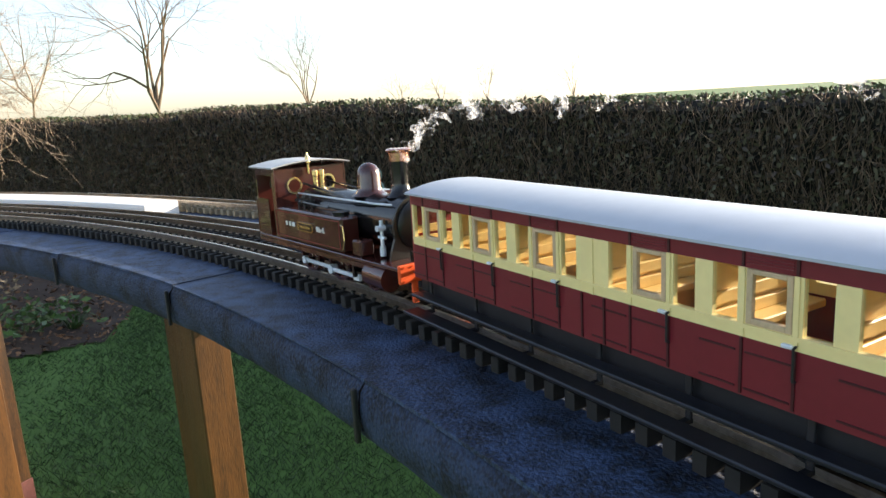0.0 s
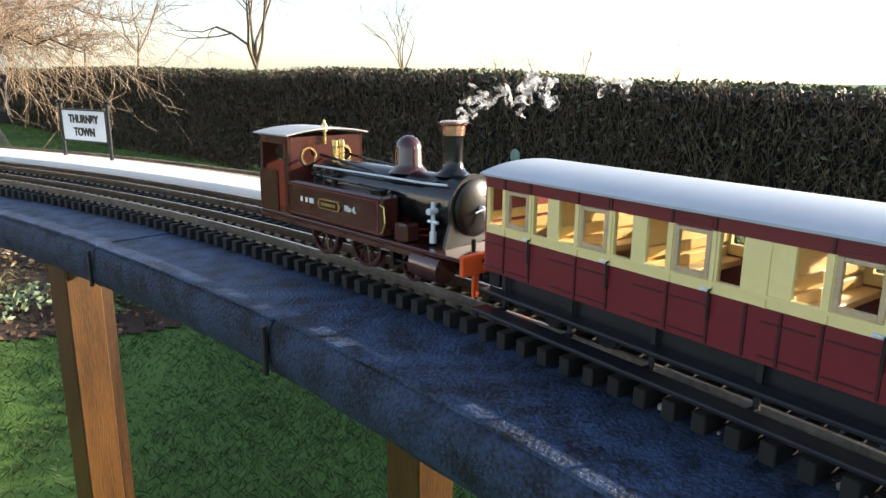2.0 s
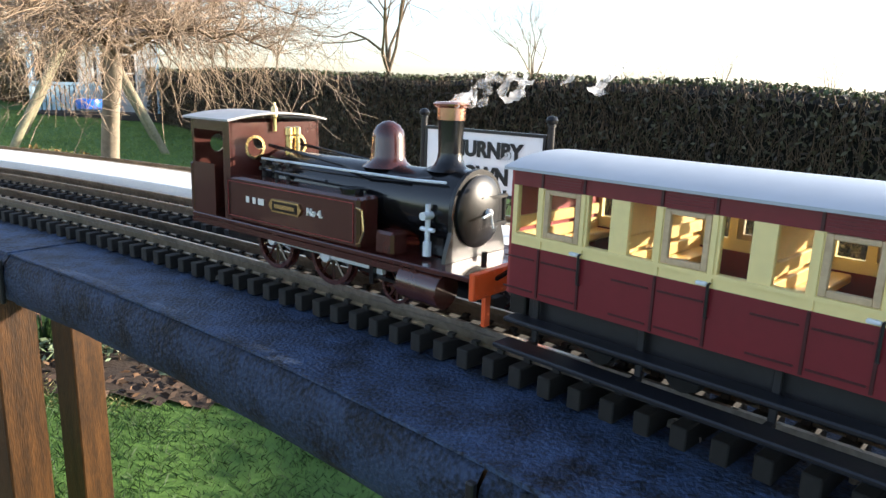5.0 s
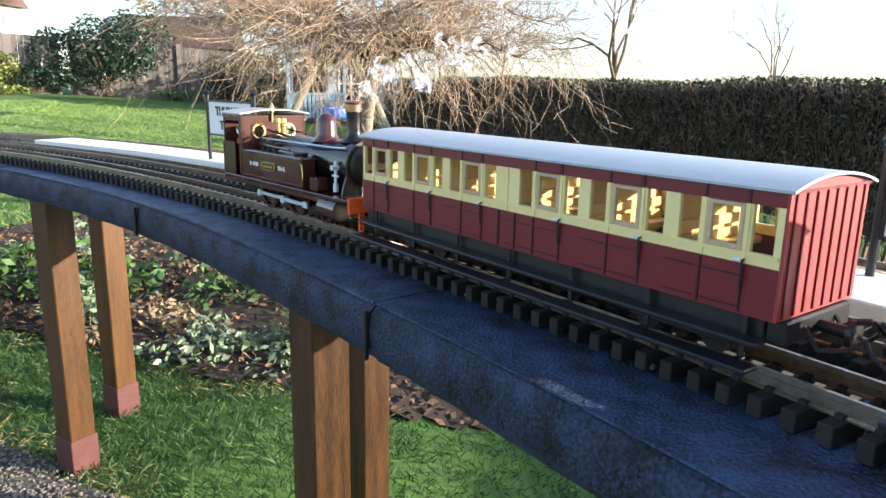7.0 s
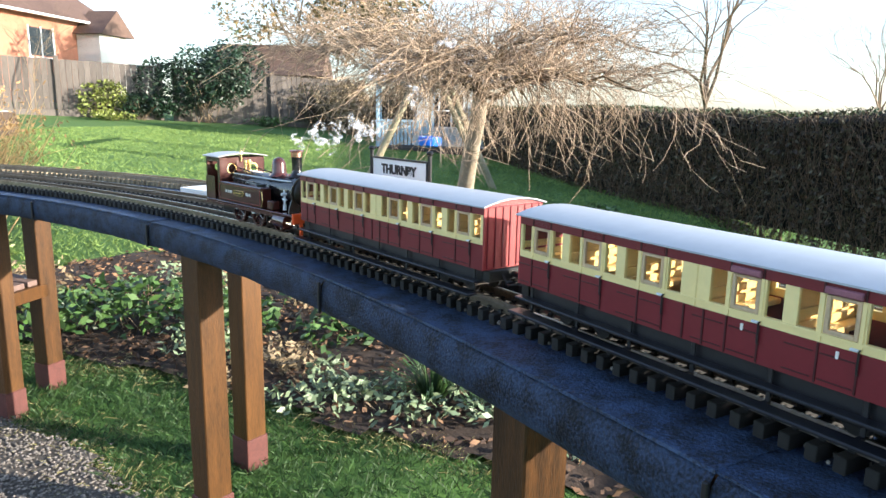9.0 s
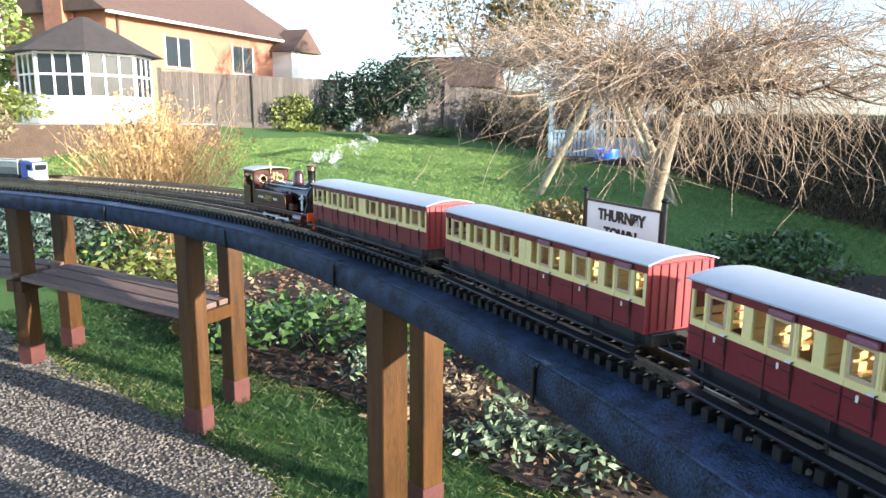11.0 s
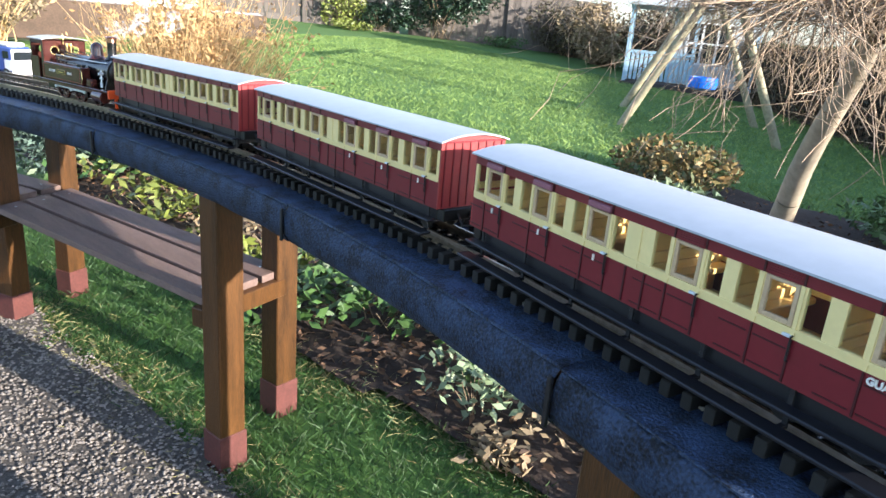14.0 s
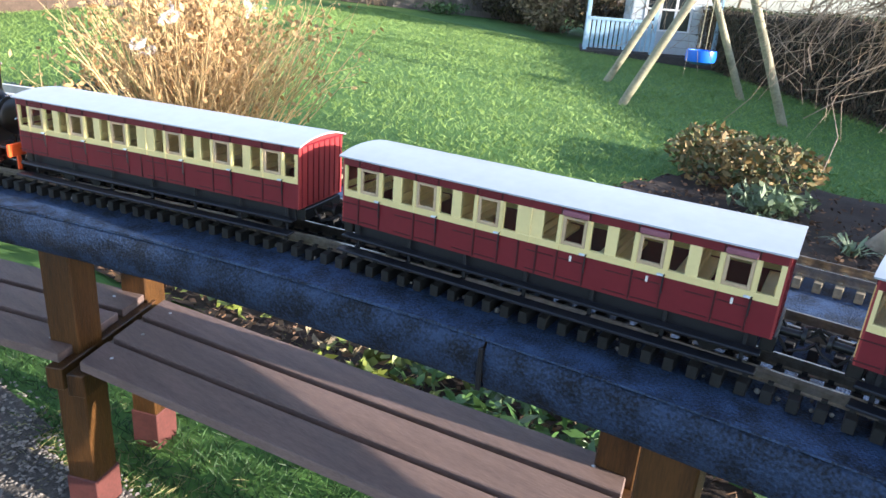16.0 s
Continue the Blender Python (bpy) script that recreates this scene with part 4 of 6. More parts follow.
# ---- hedge ----
def leaf_cloud(pts, size, rng, flat=0.0, up=None):
    """Small bent leaves, two triangles each, at the given points."""
    n = len(pts)
    a = rng.normal(size=(n, 3))
    if flat:
        a[:, 2] *= 1 - flat
    a /= np.linalg.norm(a, axis=1)[:, None]
    b = np.cross(a, rng.normal(size=(n, 3)))
    b /= np.linalg.norm(b, axis=1)[:, None] + 1e-9
    s = (size * rng.uniform(0.6, 1.4, n))[:, None]
    v = np.empty((n, 4, 3))
    v[:, 0], v[:, 1], v[:, 2], v[:, 3] = pts - a * s, pts + b * s * 0.45, pts + a * s, pts - b * s * 0.45
    return v.reshape(-1, 3)


def quads(name, verts, material, parent=None, label=""):
    n = len(verts) // 4
    me = bpy.data.meshes.new(name)
    me.vertices.add(len(verts)), me.loops.add(n * 4), me.polygons.add(n)
    me.vertices.foreach_set("co", np.asarray(verts, np.float32).ravel())
    me.loops.foreach_set("vertex_index", np.arange(n * 4, dtype=np.int32))
    me.polygons.foreach_set("loop_start", np.arange(0, n * 4, 4, dtype=np.int32))
    me.update(calc_edges=True)
    me.materials.append(material)
    ob = new(name, me)
    ob.parent = parent
    return tagged(ob, label)


def sticks(name, segs, material, parent=None, label=""):
    """Thin tapered three-sided rods from rows of a, b, ra, rb."""
    s = np.asarray(segs, float)
    a, b, ra, rb = s[:, 0:3], s[:, 3:6], s[:, 6], s[:, 7]
    d = b - a
    d /= np.linalg.norm(d, axis=1)[:, None] + 1e-9
    ref = np.where(np.abs(d[:, 2:3]) > 0.9, [[1.0, 0, 0]], [[0, 0, 1.0]])
    u = np.cross(d, ref)
    u /= np.linalg.norm(u, axis=1)[:, None] + 1e-9
    w = np.cross(d, u)
    n = len(s)
    v = np.empty((n, 6, 3))
    for k in range(3):
        c, q = math.cos(2 * math.pi * k / 3), math.sin(2 * math.pi * k / 3)
        o = u * c + w * q
        v[:, k], v[:, 3 + k] = a + o * ra[:, None], b + o * rb[:, None]
    idx = (np.arange(n) * 6)[:, None, None] + np.array([[0, 1, 4, 3], [1, 2, 5, 4], [2, 0, 3, 5]])[None]
    me = bpy.data.meshes.new(name)
    me.vertices.add(n * 6), me.loops.add(n * 12), me.polygons.add(n * 3)
    me.vertices.foreach_set("co", v.astype(np.float32).ravel())
    me.loops.foreach_set("vertex_index", idx.astype(np.int32).ravel())
    me.polygons.foreach_set("loop_start", np.arange(0, n * 12, 4, dtype=np.int32))
    me.update(calc_edges=True)
    me.materials.append(material)
    ob = new(name, me)
    ob.parent = parent
    return tagged(ob, label)


HP, HU, HN = np.array((0.9, 7.3)), np.array((0.7071, -0.7071)), np.array((-0.7071, -0.7071))
HH = 1.30


def hedge():
    rng = np.random.default_rng(5)
    ob = thing("clipped_hedge", "long clipped dark brown-green winter hedge with thin gaps near its foot", "hedge")

    def place(t, d, z):
        xy = HP[None] + t[:, None] * HU[None] - d[:, None] * HN[None]
        return np.c_[xy, z - 0.235 * np.clip(1 - z, 0, 1)]

    def top(t):
        return HH - 0.04 + 0.025 * np.sin(t * 0.9) + 0.012 * np.sin(t * 2.7 + 1) - 0.018 * np.maximum(t, 0) - 0.004 * t

    lo, hi = -16.0, 15.0
    # Solid near-black core fills the hedge; its colour paints the shade inside.
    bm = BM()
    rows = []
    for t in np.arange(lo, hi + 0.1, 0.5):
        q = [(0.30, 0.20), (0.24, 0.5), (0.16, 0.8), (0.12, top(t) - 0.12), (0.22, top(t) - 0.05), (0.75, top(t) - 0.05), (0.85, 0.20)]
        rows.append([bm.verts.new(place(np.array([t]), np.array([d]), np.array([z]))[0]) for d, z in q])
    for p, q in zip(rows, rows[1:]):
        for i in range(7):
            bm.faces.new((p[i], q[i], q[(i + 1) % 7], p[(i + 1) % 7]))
    part("shade_core", bm, HEDGE_CORE, ob, "solid near-black core painting the shade inside the hedge")
    n = 52000
    t = rng.uniform(lo, hi, n)
    z = rng.beta(1.25, 1.1, n)
    hgt = top(t)
    d = rng.exponential(0.06, n) - 0.02 + 0.04 * np.sin(t * 5) * np.sin(z * 9 + t) * 0.5
    quads("foliage", leaf_cloud(place(t, d, 0.12 + z * (hgt - 0.12)), 0.024, rng), HEDGE_LEAF, ob, "small dark leaves")
    n = 16000
    t = rng.uniform(lo, hi, n)
    quads("top_growth", leaf_cloud(place(t, rng.uniform(-0.01, 0.9, n), top(t) - 0.035 + rng.normal(0, 0.014, n)), 0.022, rng), HEDGE_TOP, ob, "greener clipped top")
    n = 26000
    t = rng.uniform(lo, hi, n)
    z0 = rng.uniform(0.0, 0.9, n) * top(t)
    a = place(t, rng.uniform(0.0, 0.16, n), z0)
    b = a + np.c_[rng.normal(0, 0.07, n), rng.normal(0, 0.07, n), rng.uniform(0.05, 0.28, n)]
    b[:, 2] = np.minimum(b[:, 2], top(t) + 0.01)
    sticks("twig", np.c_[a, b, rng.uniform(0.002, 0.005, n), rng.uniform(0.001, 0.002, n)], TWIG, ob, "bare brown twigs")
    n = 110
    t = np.linspace(lo, hi, n) + rng.normal(0, 0.08, n)
    a = place(t, np.full(n, 0.4) + rng.normal(0, 0.08, n), np.full(n, -0.02))
    b = a + np.c_[rng.normal(0, 0.08, n), rng.normal(0, 0.08, n), np.full(n, 0.6)]
    tagged(sticks("stem", np.c_[a, b, np.full(n, 0.022), np.full(n, 0.014)], TWIG, ob, "hedge stems"), kind="stuff")


hedge()


# ---- trees and shrubs ----
def grow(rng, base, direction, length, radius, depth, segs, droop=0.0, spread=0.6, split=(2, 3), keep=0.68, bend=0.18):
    """Adds rods of a branching limb to segs."""
    p = np.array(base, float)
    d = np.array(direction, float)
    d /= np.linalg.norm(d)
    steps = 3
    r = radius
    for k in range(steps):
        d = d + rng.normal(0, bend, 3)
        d[2] -= droop
        d /= np.linalg.norm(d)
        q = p + d * length / steps
        r2 = r * 0.86
        segs.append((*p, *q, r, r2))
        p, r = q, r2
        if depth > 0 and k > 0:
            for _ in range(rng.integers(*split) if k == steps - 1 else 1):
                e = d + rng.normal(0, spread, 3)
                grow(rng, p, e, length * keep * rng.uniform(0.75, 1.15), r * 0.66, depth - 1, segs, droop, spread, split, keep, bend)


def bare_tree(name, label, x, y, z, h, r, seed, depth=5, material=TWIG, spread=0.5, droop=-0.03, thick=0.055, fork=0.3):
    rng = np.random.default_rng(seed)
    ob = thing(name, label, "tree", "bare winter trees")
    trunk = []
    p = np.array((x, y, z - 0.1))
    for k in range(4):
        q = p + np.array((rng.normal(0, 0.03 * h / 5), rng.normal(0, 0.03 * h / 5), h * fork / 4))
        trunk.append((*p, *q, thick * h / 5 * (1 - 0.12 * k), thick * h / 5 * (1 - 0.12 * (k + 1))))
        p = q
    sticks("trunk", trunk, BARK, ob)
    limbs = []
    for k in range(5):
        a = 2 * math.pi * k / 5 + rng.uniform(-0.4, 0.4)
        tilt = r / h * rng.uniform(0.6, 1.5)
        grow(rng, p, (math.cos(a) * tilt, math.sin(a) * tilt, 1.0), h * 0.30, thick * h / 5 * 0.5, depth - 1, limbs, droop, spread, (2, 4))
    sticks("crown", limbs, material, ob, "bare spreading branches")
    return ob


def weeping_tree():
    rng = np.random.default_rng(11)
    ob = thing("weeping_tree", "small bare weeping tree with umbrella crown of drooping twigs", "tree")
    base, fork = np.array((-2.10, 5.55, -0.05)), np.array((-1.60, 4.85, 1.30))
    bm = BM()
    n = 7
    pts = [base + (fork - base) * (k / n) + np.array((0.015 * math.sin(k * 1.3), 0.012 * math.sin(k * 2.1), 0)) for k in range(n + 1)]
    for k in range(n):
        cyl(bm, pts[k], pts[k + 1], 0.075 - 0.003 * k + (0.03 if k == 0 else 0), 0.072 - 0.003 * k, n=14, caps=False)
    bmesh.ops.remove_doubles(bm, verts=bm.verts, dist=0.002)
    part("trunk", bm, PALEBARK, ob, "leaning pale grey-brown trunk", smooth=True)
    limbs, twigs = [], []
    top = pts[-1]
    for k in range(15):
        a = 2 * math.pi * k / 15 + rng.uniform(-0.2, 0.2)
        R = rng.uniform(0.85, 1.45)
        p = top + rng.normal(0, 0.03, 3)
        r = rng.uniform(0.022, 0.036)
        rise = rng.uniform(0.12, 0.42)
        prev = p
        m = 9
        for j in range(1, m + 1):
            u = j / m
            q = top + np.array((math.cos(a) * R * u, math.sin(a) * R * u, rise * math.sin(min(1, u * 1.15) * math.pi * 0.62) * 1.05 - 0.10 * u * u)) + rng.normal(0, 0.03, 3)
            limbs.append((*prev, *q, r, r * 0.84))
            r *= 0.84
            if j > 1:
                for _ in range(7):
                    b = a + rng.normal(0, 0.8)
                    s = q.copy()
                    v = np.array((math.cos(b) * 0.9, math.sin(b) * 0.9, rng.uniform(0.0, 0.9)))
                    rr = max(0.0035, r * 0.42)
                    ln = rng.uniform(0.09, 0.15)
                    for i in range(6):
                        v = v + rng.normal(0, 0.30, 3)
                        v[2] -= 0.15
                        v /= np.linalg.norm(v)
                        e = s + v * ln
                        twigs.append((*s, *e, rr, rr * 0.8))
                        if rng.random() < 0.85:
                            w = v + rng.normal(0, 0.7, 3)
                            w /= np.linalg.norm(w)
                            f = e + w * ln * rng.uniform(0.7, 1.6)
                            twigs.append((*e, *f, rr * 0.6, 0.0016))
                            w = w + np.array((0, 0, -0.25)) + rng.normal(0, 0.3, 3)
                            g = f + w / np.linalg.norm(w) * ln * rng.uniform(0.5, 1.2)
                            twigs.append((*f, *g, 0.0022, 0.0012))
                        s, rr = e, rr * 0.8
            prev = q
    sticks("limb", limbs, BARK, ob, "main drooping limbs")
    sticks("twig", twigs, WEEP, ob, "dense drooping twigs")


weeping_tree()
bare_tree("bare_tree", "tall bare deciduous tree behind the hedge", -2.9, 25.3, -0.2, 9.0, 3.2, 3, 6, spread=0.34, fork=0.20, thick=0.075)
bare_tree("bare_tree", "small bare rounded tree beyond the hedge", 2.45, 31.0, 0.3, 5.4, 2.3, 4, 6, spread=0.4, fork=0.22, thick=0.075)
bare_tree("bare_tree", "broad pale brown bare tree behind the hedge", -6.1, 22.5, 0.2, 6.0, 3.0, 6, 6, WEEP, spread=0.5)
bare_tree("bare_tree", "broad bare tree beside another behind the hedge", -8.6, 24.5, 0.2, 6.6, 3.0, 16, 6, WEEP, spread=0.5)
bare_tree("bare_tree", "large bare tree with pale trunk behind the fence", -19.5, 25.0, 0.6, 9.5, 4.0, 8, 5, BARK, spread=0.45, thick=0.07)
bare_tree("bare_tree", "slim bare sapling against the fence", -16.4, 10.9, 0.75, 3.2, 0.9, 9, 4, BARK, spread=0.4, thick=0.03)
for i, (x, y, h) in enumerate(((-13, 34, 7), (8, 42, 4.0), (13, 40, 4.5), (17, 36, 4.2), (-24, 33, 8), (11, 44, 3.8))):
    bare_tree("distant_tree", "far bare tree on the skyline", x, y, 0, h, h * 0.4, 30 + i, 4, TWIG, spread=0.5)


def shrub(name, label, x, y, z, r, h, n, size, leaf, seed, stems=12, stem_mat=None, flat=0.2, category="shrub", low=0.0):
    """An uneven mound of leaves on stems."""
    rng = np.random.default_rng(seed)
    ob = thing(name, label, category, "garden shrubs")
    lumps = rng.normal(0, 0.45, (9, 3)) * np.array((r, r, 0))
    lumps[:, 2] = rng.uniform(0.35, 0.75, 9) * h
    k = rng.integers(0, 9, n)
    d = rng.normal(size=(n, 3))
    d /= np.linalg.norm(d, axis=1)[:, None]
    q = lumps[k] + d * (rng.uniform(0.55, 1.0, n) ** 0.5)[:, None] * np.array((r * 0.55, r * 0.55, h * 0.36))
    q[:, 2] = np.clip(q[:, 2], low * h, None)
    quads("foliage", leaf_cloud(q + np.array((x, y, z)), size, rng, flat), leaf, ob)
    s = []
    for _ in range(stems):
        a = rng.uniform(0, 2 * math.pi)
        s.append((x + rng.normal(0, r * 0.12), y + rng.normal(0, r * 0.12), z - 0.03, x + math.cos(a) * r * 0.6, y + math.sin(a) * r * 0.6, z + h * rng.uniform(0.4, 0.75), 0.012 * max(r, 0.3), 0.005 * max(r, 0.3)))
    sticks("stem", s, stem_mat or BARK, ob)
    return ob


EVERGREEN = mat("dark_evergreen_leaf", (0.016, 0.040, 0.018), 0.45, var=0.4, scale=3, island=0.9)
YELLOWLEAF = mat("yellow_green_leaf", (0.16, 0.19, 0.035), 0.5, var=0.35, scale=3, island=0.9)
BLUEGREEN = mat("blue_green_needle", (0.085, 0.130, 0.105), 0.6, var=0.35, scale=3, island=0.9)
MIDGREEN = mat("mid_green_leaf", (0.060, 0.120, 0.030), 0.45, var=0.4, scale=4, island=1.0)
PALEGREEN = mat("pale_leaf", (0.19, 0.25, 0.14), 0.5, var=0.35, scale=4, island=1.0)
DRYLEAF = mat("withered_leaf", (0.25, 0.19, 0.11), 0.8, var=0.4, scale=4, island=1.0)
RUSTLEAF = mat("rusty_leaf", (0.20, 0.13, 0.045), 0.6, var=0.5, scale=4, island=1.1, col2=(0.07, 0.09, 0.03))
STRAW = mat("straw_stem", (0.72, 0.50, 0.24), 0.7, var=0.35, scale=4, island=0.9)
DRYTIP = mat("dry_orange_tip", (0.48, 0.29, 0.12), 0.7, var=0.35, scale=4, island=0.9)
IVY = mat("bright_ivy_leaf", (0.20, 0.26, 0.06), 0.45, var=0.4, scale=3, island=1.0)

shrub("evergreen_bush", "large dense dark evergreen bush beside the fence", -14.3, 14.3, 0.70, 1.15, 2.2, 9000, 0.055, EVERGREEN, 21)
shrub("evergreen_bush", "smaller evergreen in the fence border", -15.2, 13.0, 0.74, 0.6, 0.75, 1200, 0.045, EVERGREEN, 22)
shrub("variegated_shrub", "yellow-green variegated shrub in the border", -15.9, 12.3, 0.76, 0.65, 0.95, 1300, 0.055, YELLOWLEAF, 23)
shrub("border_plant", "low yellowish border plants along the fence", -15.2, 12.1, 0.74, 0.55, 0.28, 600, 0.04, YELLOWLEAF, 24)
shrub("border_plant", "low green border plants", -13.0, 15.3, 0.62, 0.55, 0.30, 600, 0.04, MIDGREEN, 25)
shrub("ivy_tree", "tall ivy-clad evergreen tree behind the fence", -17.5, 25.5, 3.0, 2.6, 5.0, 9000, 0.10, RUSTLEAF, 26)
for i, (x, y, r, h) in enumerate(((-11.6, 16.6, 1.1, 1.5), (-10.2, 15.8, 1.0, 1.35), (-9.2, 16.4, 1.1, 1.4))):
    shrub("brown_hedge_shrub", "brown twiggy winter shrub in front of the fence", x, y, 0.45, r, h, 4200, 0.05, DRYLEAF if i == 1 else HEDGE_LEAF, 40 + i, stems=160)
shrub("blue_green_bush", "rounded blue-green bush beyond the track", -5.35, 2.45, 0.05, 0.46, 0.62, 5200, 0.026, BLUEGREEN, 50)
shrub("garden_shrub", "low shrub with rusty and green leaves in the bed", -3.10, 6.15, 0.03, 0.50, 0.42, 2600, 0.032, RUSTLEAF, 51)
shrub("garden_shrub", "low shrub with green leaves near the tree", -1.25, 6.35, 0.0, 0.55, 0.36, 1800, 0.032, MIDGREEN, 52)
shrub("garden_shrub", "small pale green leafy plant at the shrub's foot", -2.75, 5.55, 0.02, 0.24, 0.22, 420, 0.036, PALEGREEN, 53)


def dogwood():
    rng = np.random.default_rng(60)
    ob = thing("dogwood_bush", "upright bush of bare straw-orange stems with dry tips", "shrub")
    s, tips = [], []
    c = np.array((-5.2, 3.1, 0.05))
    for _ in range(620):
        a, tilt = rng.uniform(0, 2 * math.pi), abs(rng.normal(0, 0.40))
        d = np.array((math.cos(a) * tilt, math.sin(a) * tilt, 1.0))
        p = c + np.array((rng.normal(0, 0.11), rng.normal(0, 0.11), 0))
        r, ln = rng.uniform(0.0045, 0.009), rng.uniform(0.155, 0.235)
        for k in range(5):
            d = d + rng.normal(0, 0.09, 3)
            d /= np.linalg.norm(d)
            q = p + d * ln
            s.append((*p, *q, r, r * 0.8))
            if k > 1:
                w = d + rng.normal(0, 0.4, 3)
                e = q + w / np.linalg.norm(w) * ln * 0.9
                s.append((*q, *e, r * 0.6, r * 0.3))
                tips.append(e)
            p, r = q, r * 0.8
        tips.append(p)
    sticks("stem", s, STRAW, ob)
    t = np.repeat(np.array(tips), 2, 0)
    quads("tip", leaf_cloud(t + rng.normal(0, 0.03, t.shape), 0.018, rng), DRYTIP, ob, "dry reddish leaf tips")


dogwood()


def blades(name, label, n, where, hgt, wid, material, seed, lean=0.5, category="grass", cols=None):
    """Single grass blades, bent triangles."""
    rng = np.random.default_rng(seed)
    xy = where(rng, n)
    n = len(xy)
    a = rng.uniform(0, 2 * math.pi, n)
    h = hgt * rng.uniform(0.5, 1.3, n)
    base = np.c_[xy, [ground_z(float(p), float(q)) for p, q in xy]]
    side = np.c_[np.cos(a), np.sin(a), np.zeros(n)] * wid
    tilt = np.c_[rng.normal(0, lean, n), rng.normal(0, lean, n), np.ones(n)]
    v = np.empty((n, 4, 3))
    v[:, 0], v[:, 1] = base - side, base + side
    v[:, 2] = base + tilt * h[:, None] * 0.6 + side * 0.6
    v[:, 3] = base + np.c_[tilt[:, :2] * h[:, None] * 1.3, h]
    return tagged(quads(name, v.reshape(-1, 3), material, None, label), "", category, "", "stuff")


def lawn_spots(rng, n):
    xy = np.c_[rng.uniform(-4.4, 4.2, n), rng.uniform(0.2, 4.6, n)]
    ok = [(y < bed_front(x) or x > 0.85) and y > gravel_edge(x) + rng.normal(0, 0.03) for x, y in xy]
    return xy[np.array(ok)]


def mossy_spots(rng, n):
    xy = np.c_[rng.uniform(-3.8, -0.2, n), rng.uniform(1.4, 2.4, n)]
    ok = [abs(y - gravel_edge(x)) < abs(rng.normal(0, 0.12)) or abs(y - bed_front(x)) < abs(rng.normal(0, 0.10)) for x, y in xy]
    return xy[np.array(ok)]


blades("lawn_grass", "short green lawn grass, coloured darker for shade", 240000, lawn_spots, 0.030, 0.0015, GRASS_SHADED, 70)
blades("lawn_grass", "pale worn grass along the gravel and bed", 26000, mossy_spots, 0.022, 0.0013, GRASS_OLD, 71, 0.9)


def mid_spots(rng, n):
    xy = np.c_[rng.uniform(-13.5, 0.8, n), rng.uniform(2.9, 13.5, n)]
    ok = [not in_bed(x, y) for x, y in xy]
    return xy[np.array(ok)]


blades("lawn_grass", "mown green lawn grass beyond the bed, coloured lighter for sun", 170000, mid_spots, 0.034, 0.0030, GRASS_SUNLIT, 75, 0.7)


def gravel():
    rng = np.random.default_rng(72)
    n = 42000
    x, y = rng.uniform(-4.3, -0.2, n), rng.uniform(0.15, 1.8, n)
    ok = np.array([b < gravel_edge(a) + rng.normal(0, 0.025) for a, b in zip(x, y)])
    x, y = x[ok], y[ok]
    n = len(x)
    octa = np.array(((1, 0, 0), (0, 1, 0), (-1, 0, 0), (0, -1, 0), (0, 0, 0.55), (0, 0, -0.55)))
    f = np.array(((0, 1, 4), (1, 2, 4), (2, 3, 4), (3, 0, 4), (1, 0, 5), (2, 1, 5), (3, 2, 5), (0, 3, 5)))
    s = rng.uniform(0.0035, 0.0085, n)
    v = octa[None] * s[:, None, None] * rng.uniform(0.6, 1.3, (n, 6, 3))
    a = rng.uniform(0, 6.3, n)
    c, q = np.cos(a)[:, None], np.sin(a)[:, None]
    v = np.stack((v[..., 0] * c - v[..., 1] * q, v[..., 0] * q + v[..., 1] * c, v[..., 2]), -1)
    v += np.c_[x, y, np.full(n, 0.019)][:, None]
    idx = (np.arange(n) * 6)[:, None, None] + f[None]
    ob = raw("gravel", v.reshape(-1, 3), idx.reshape(-1, 3).tolist(), PEBBLE)
    tagged(ob, "loose mixed brown and grey gravel stones", "gravel", "", "stuff")


gravel()


def litter():
    rng = np.random.default_rng(73)
    n = 15000
    x, y = rng.uniform(-6.5, 0.85, n), 2.1 + rng.beta(1.0, 1.8, n) * 5
    ok = np.array([in_bed(a, b) for a, b in zip(x, y)])
    p = np.c_[x, y, np.array([ground_z(a, b) for a, b in zip(x, y)]) + rng.uniform(0.02, 0.055, n)][ok]
    tagged(quads("leaf_litter", leaf_cloud(p, 0.020, rng, 0.7), LITTER, None, "dead brown leaves and bark chips on the soil"), "", "leaf litter", "", "stuff")


litter()
rng_p = np.random.default_rng(74)


def clump(kind, x, y, r, h, n, leaf, seed, label, size=0.022):
    return shrub(kind, label, x, y, ground_z(x, y) + 0.01, r, h, n, size, leaf, seed, stems=10, flat=0.45, category="plant")


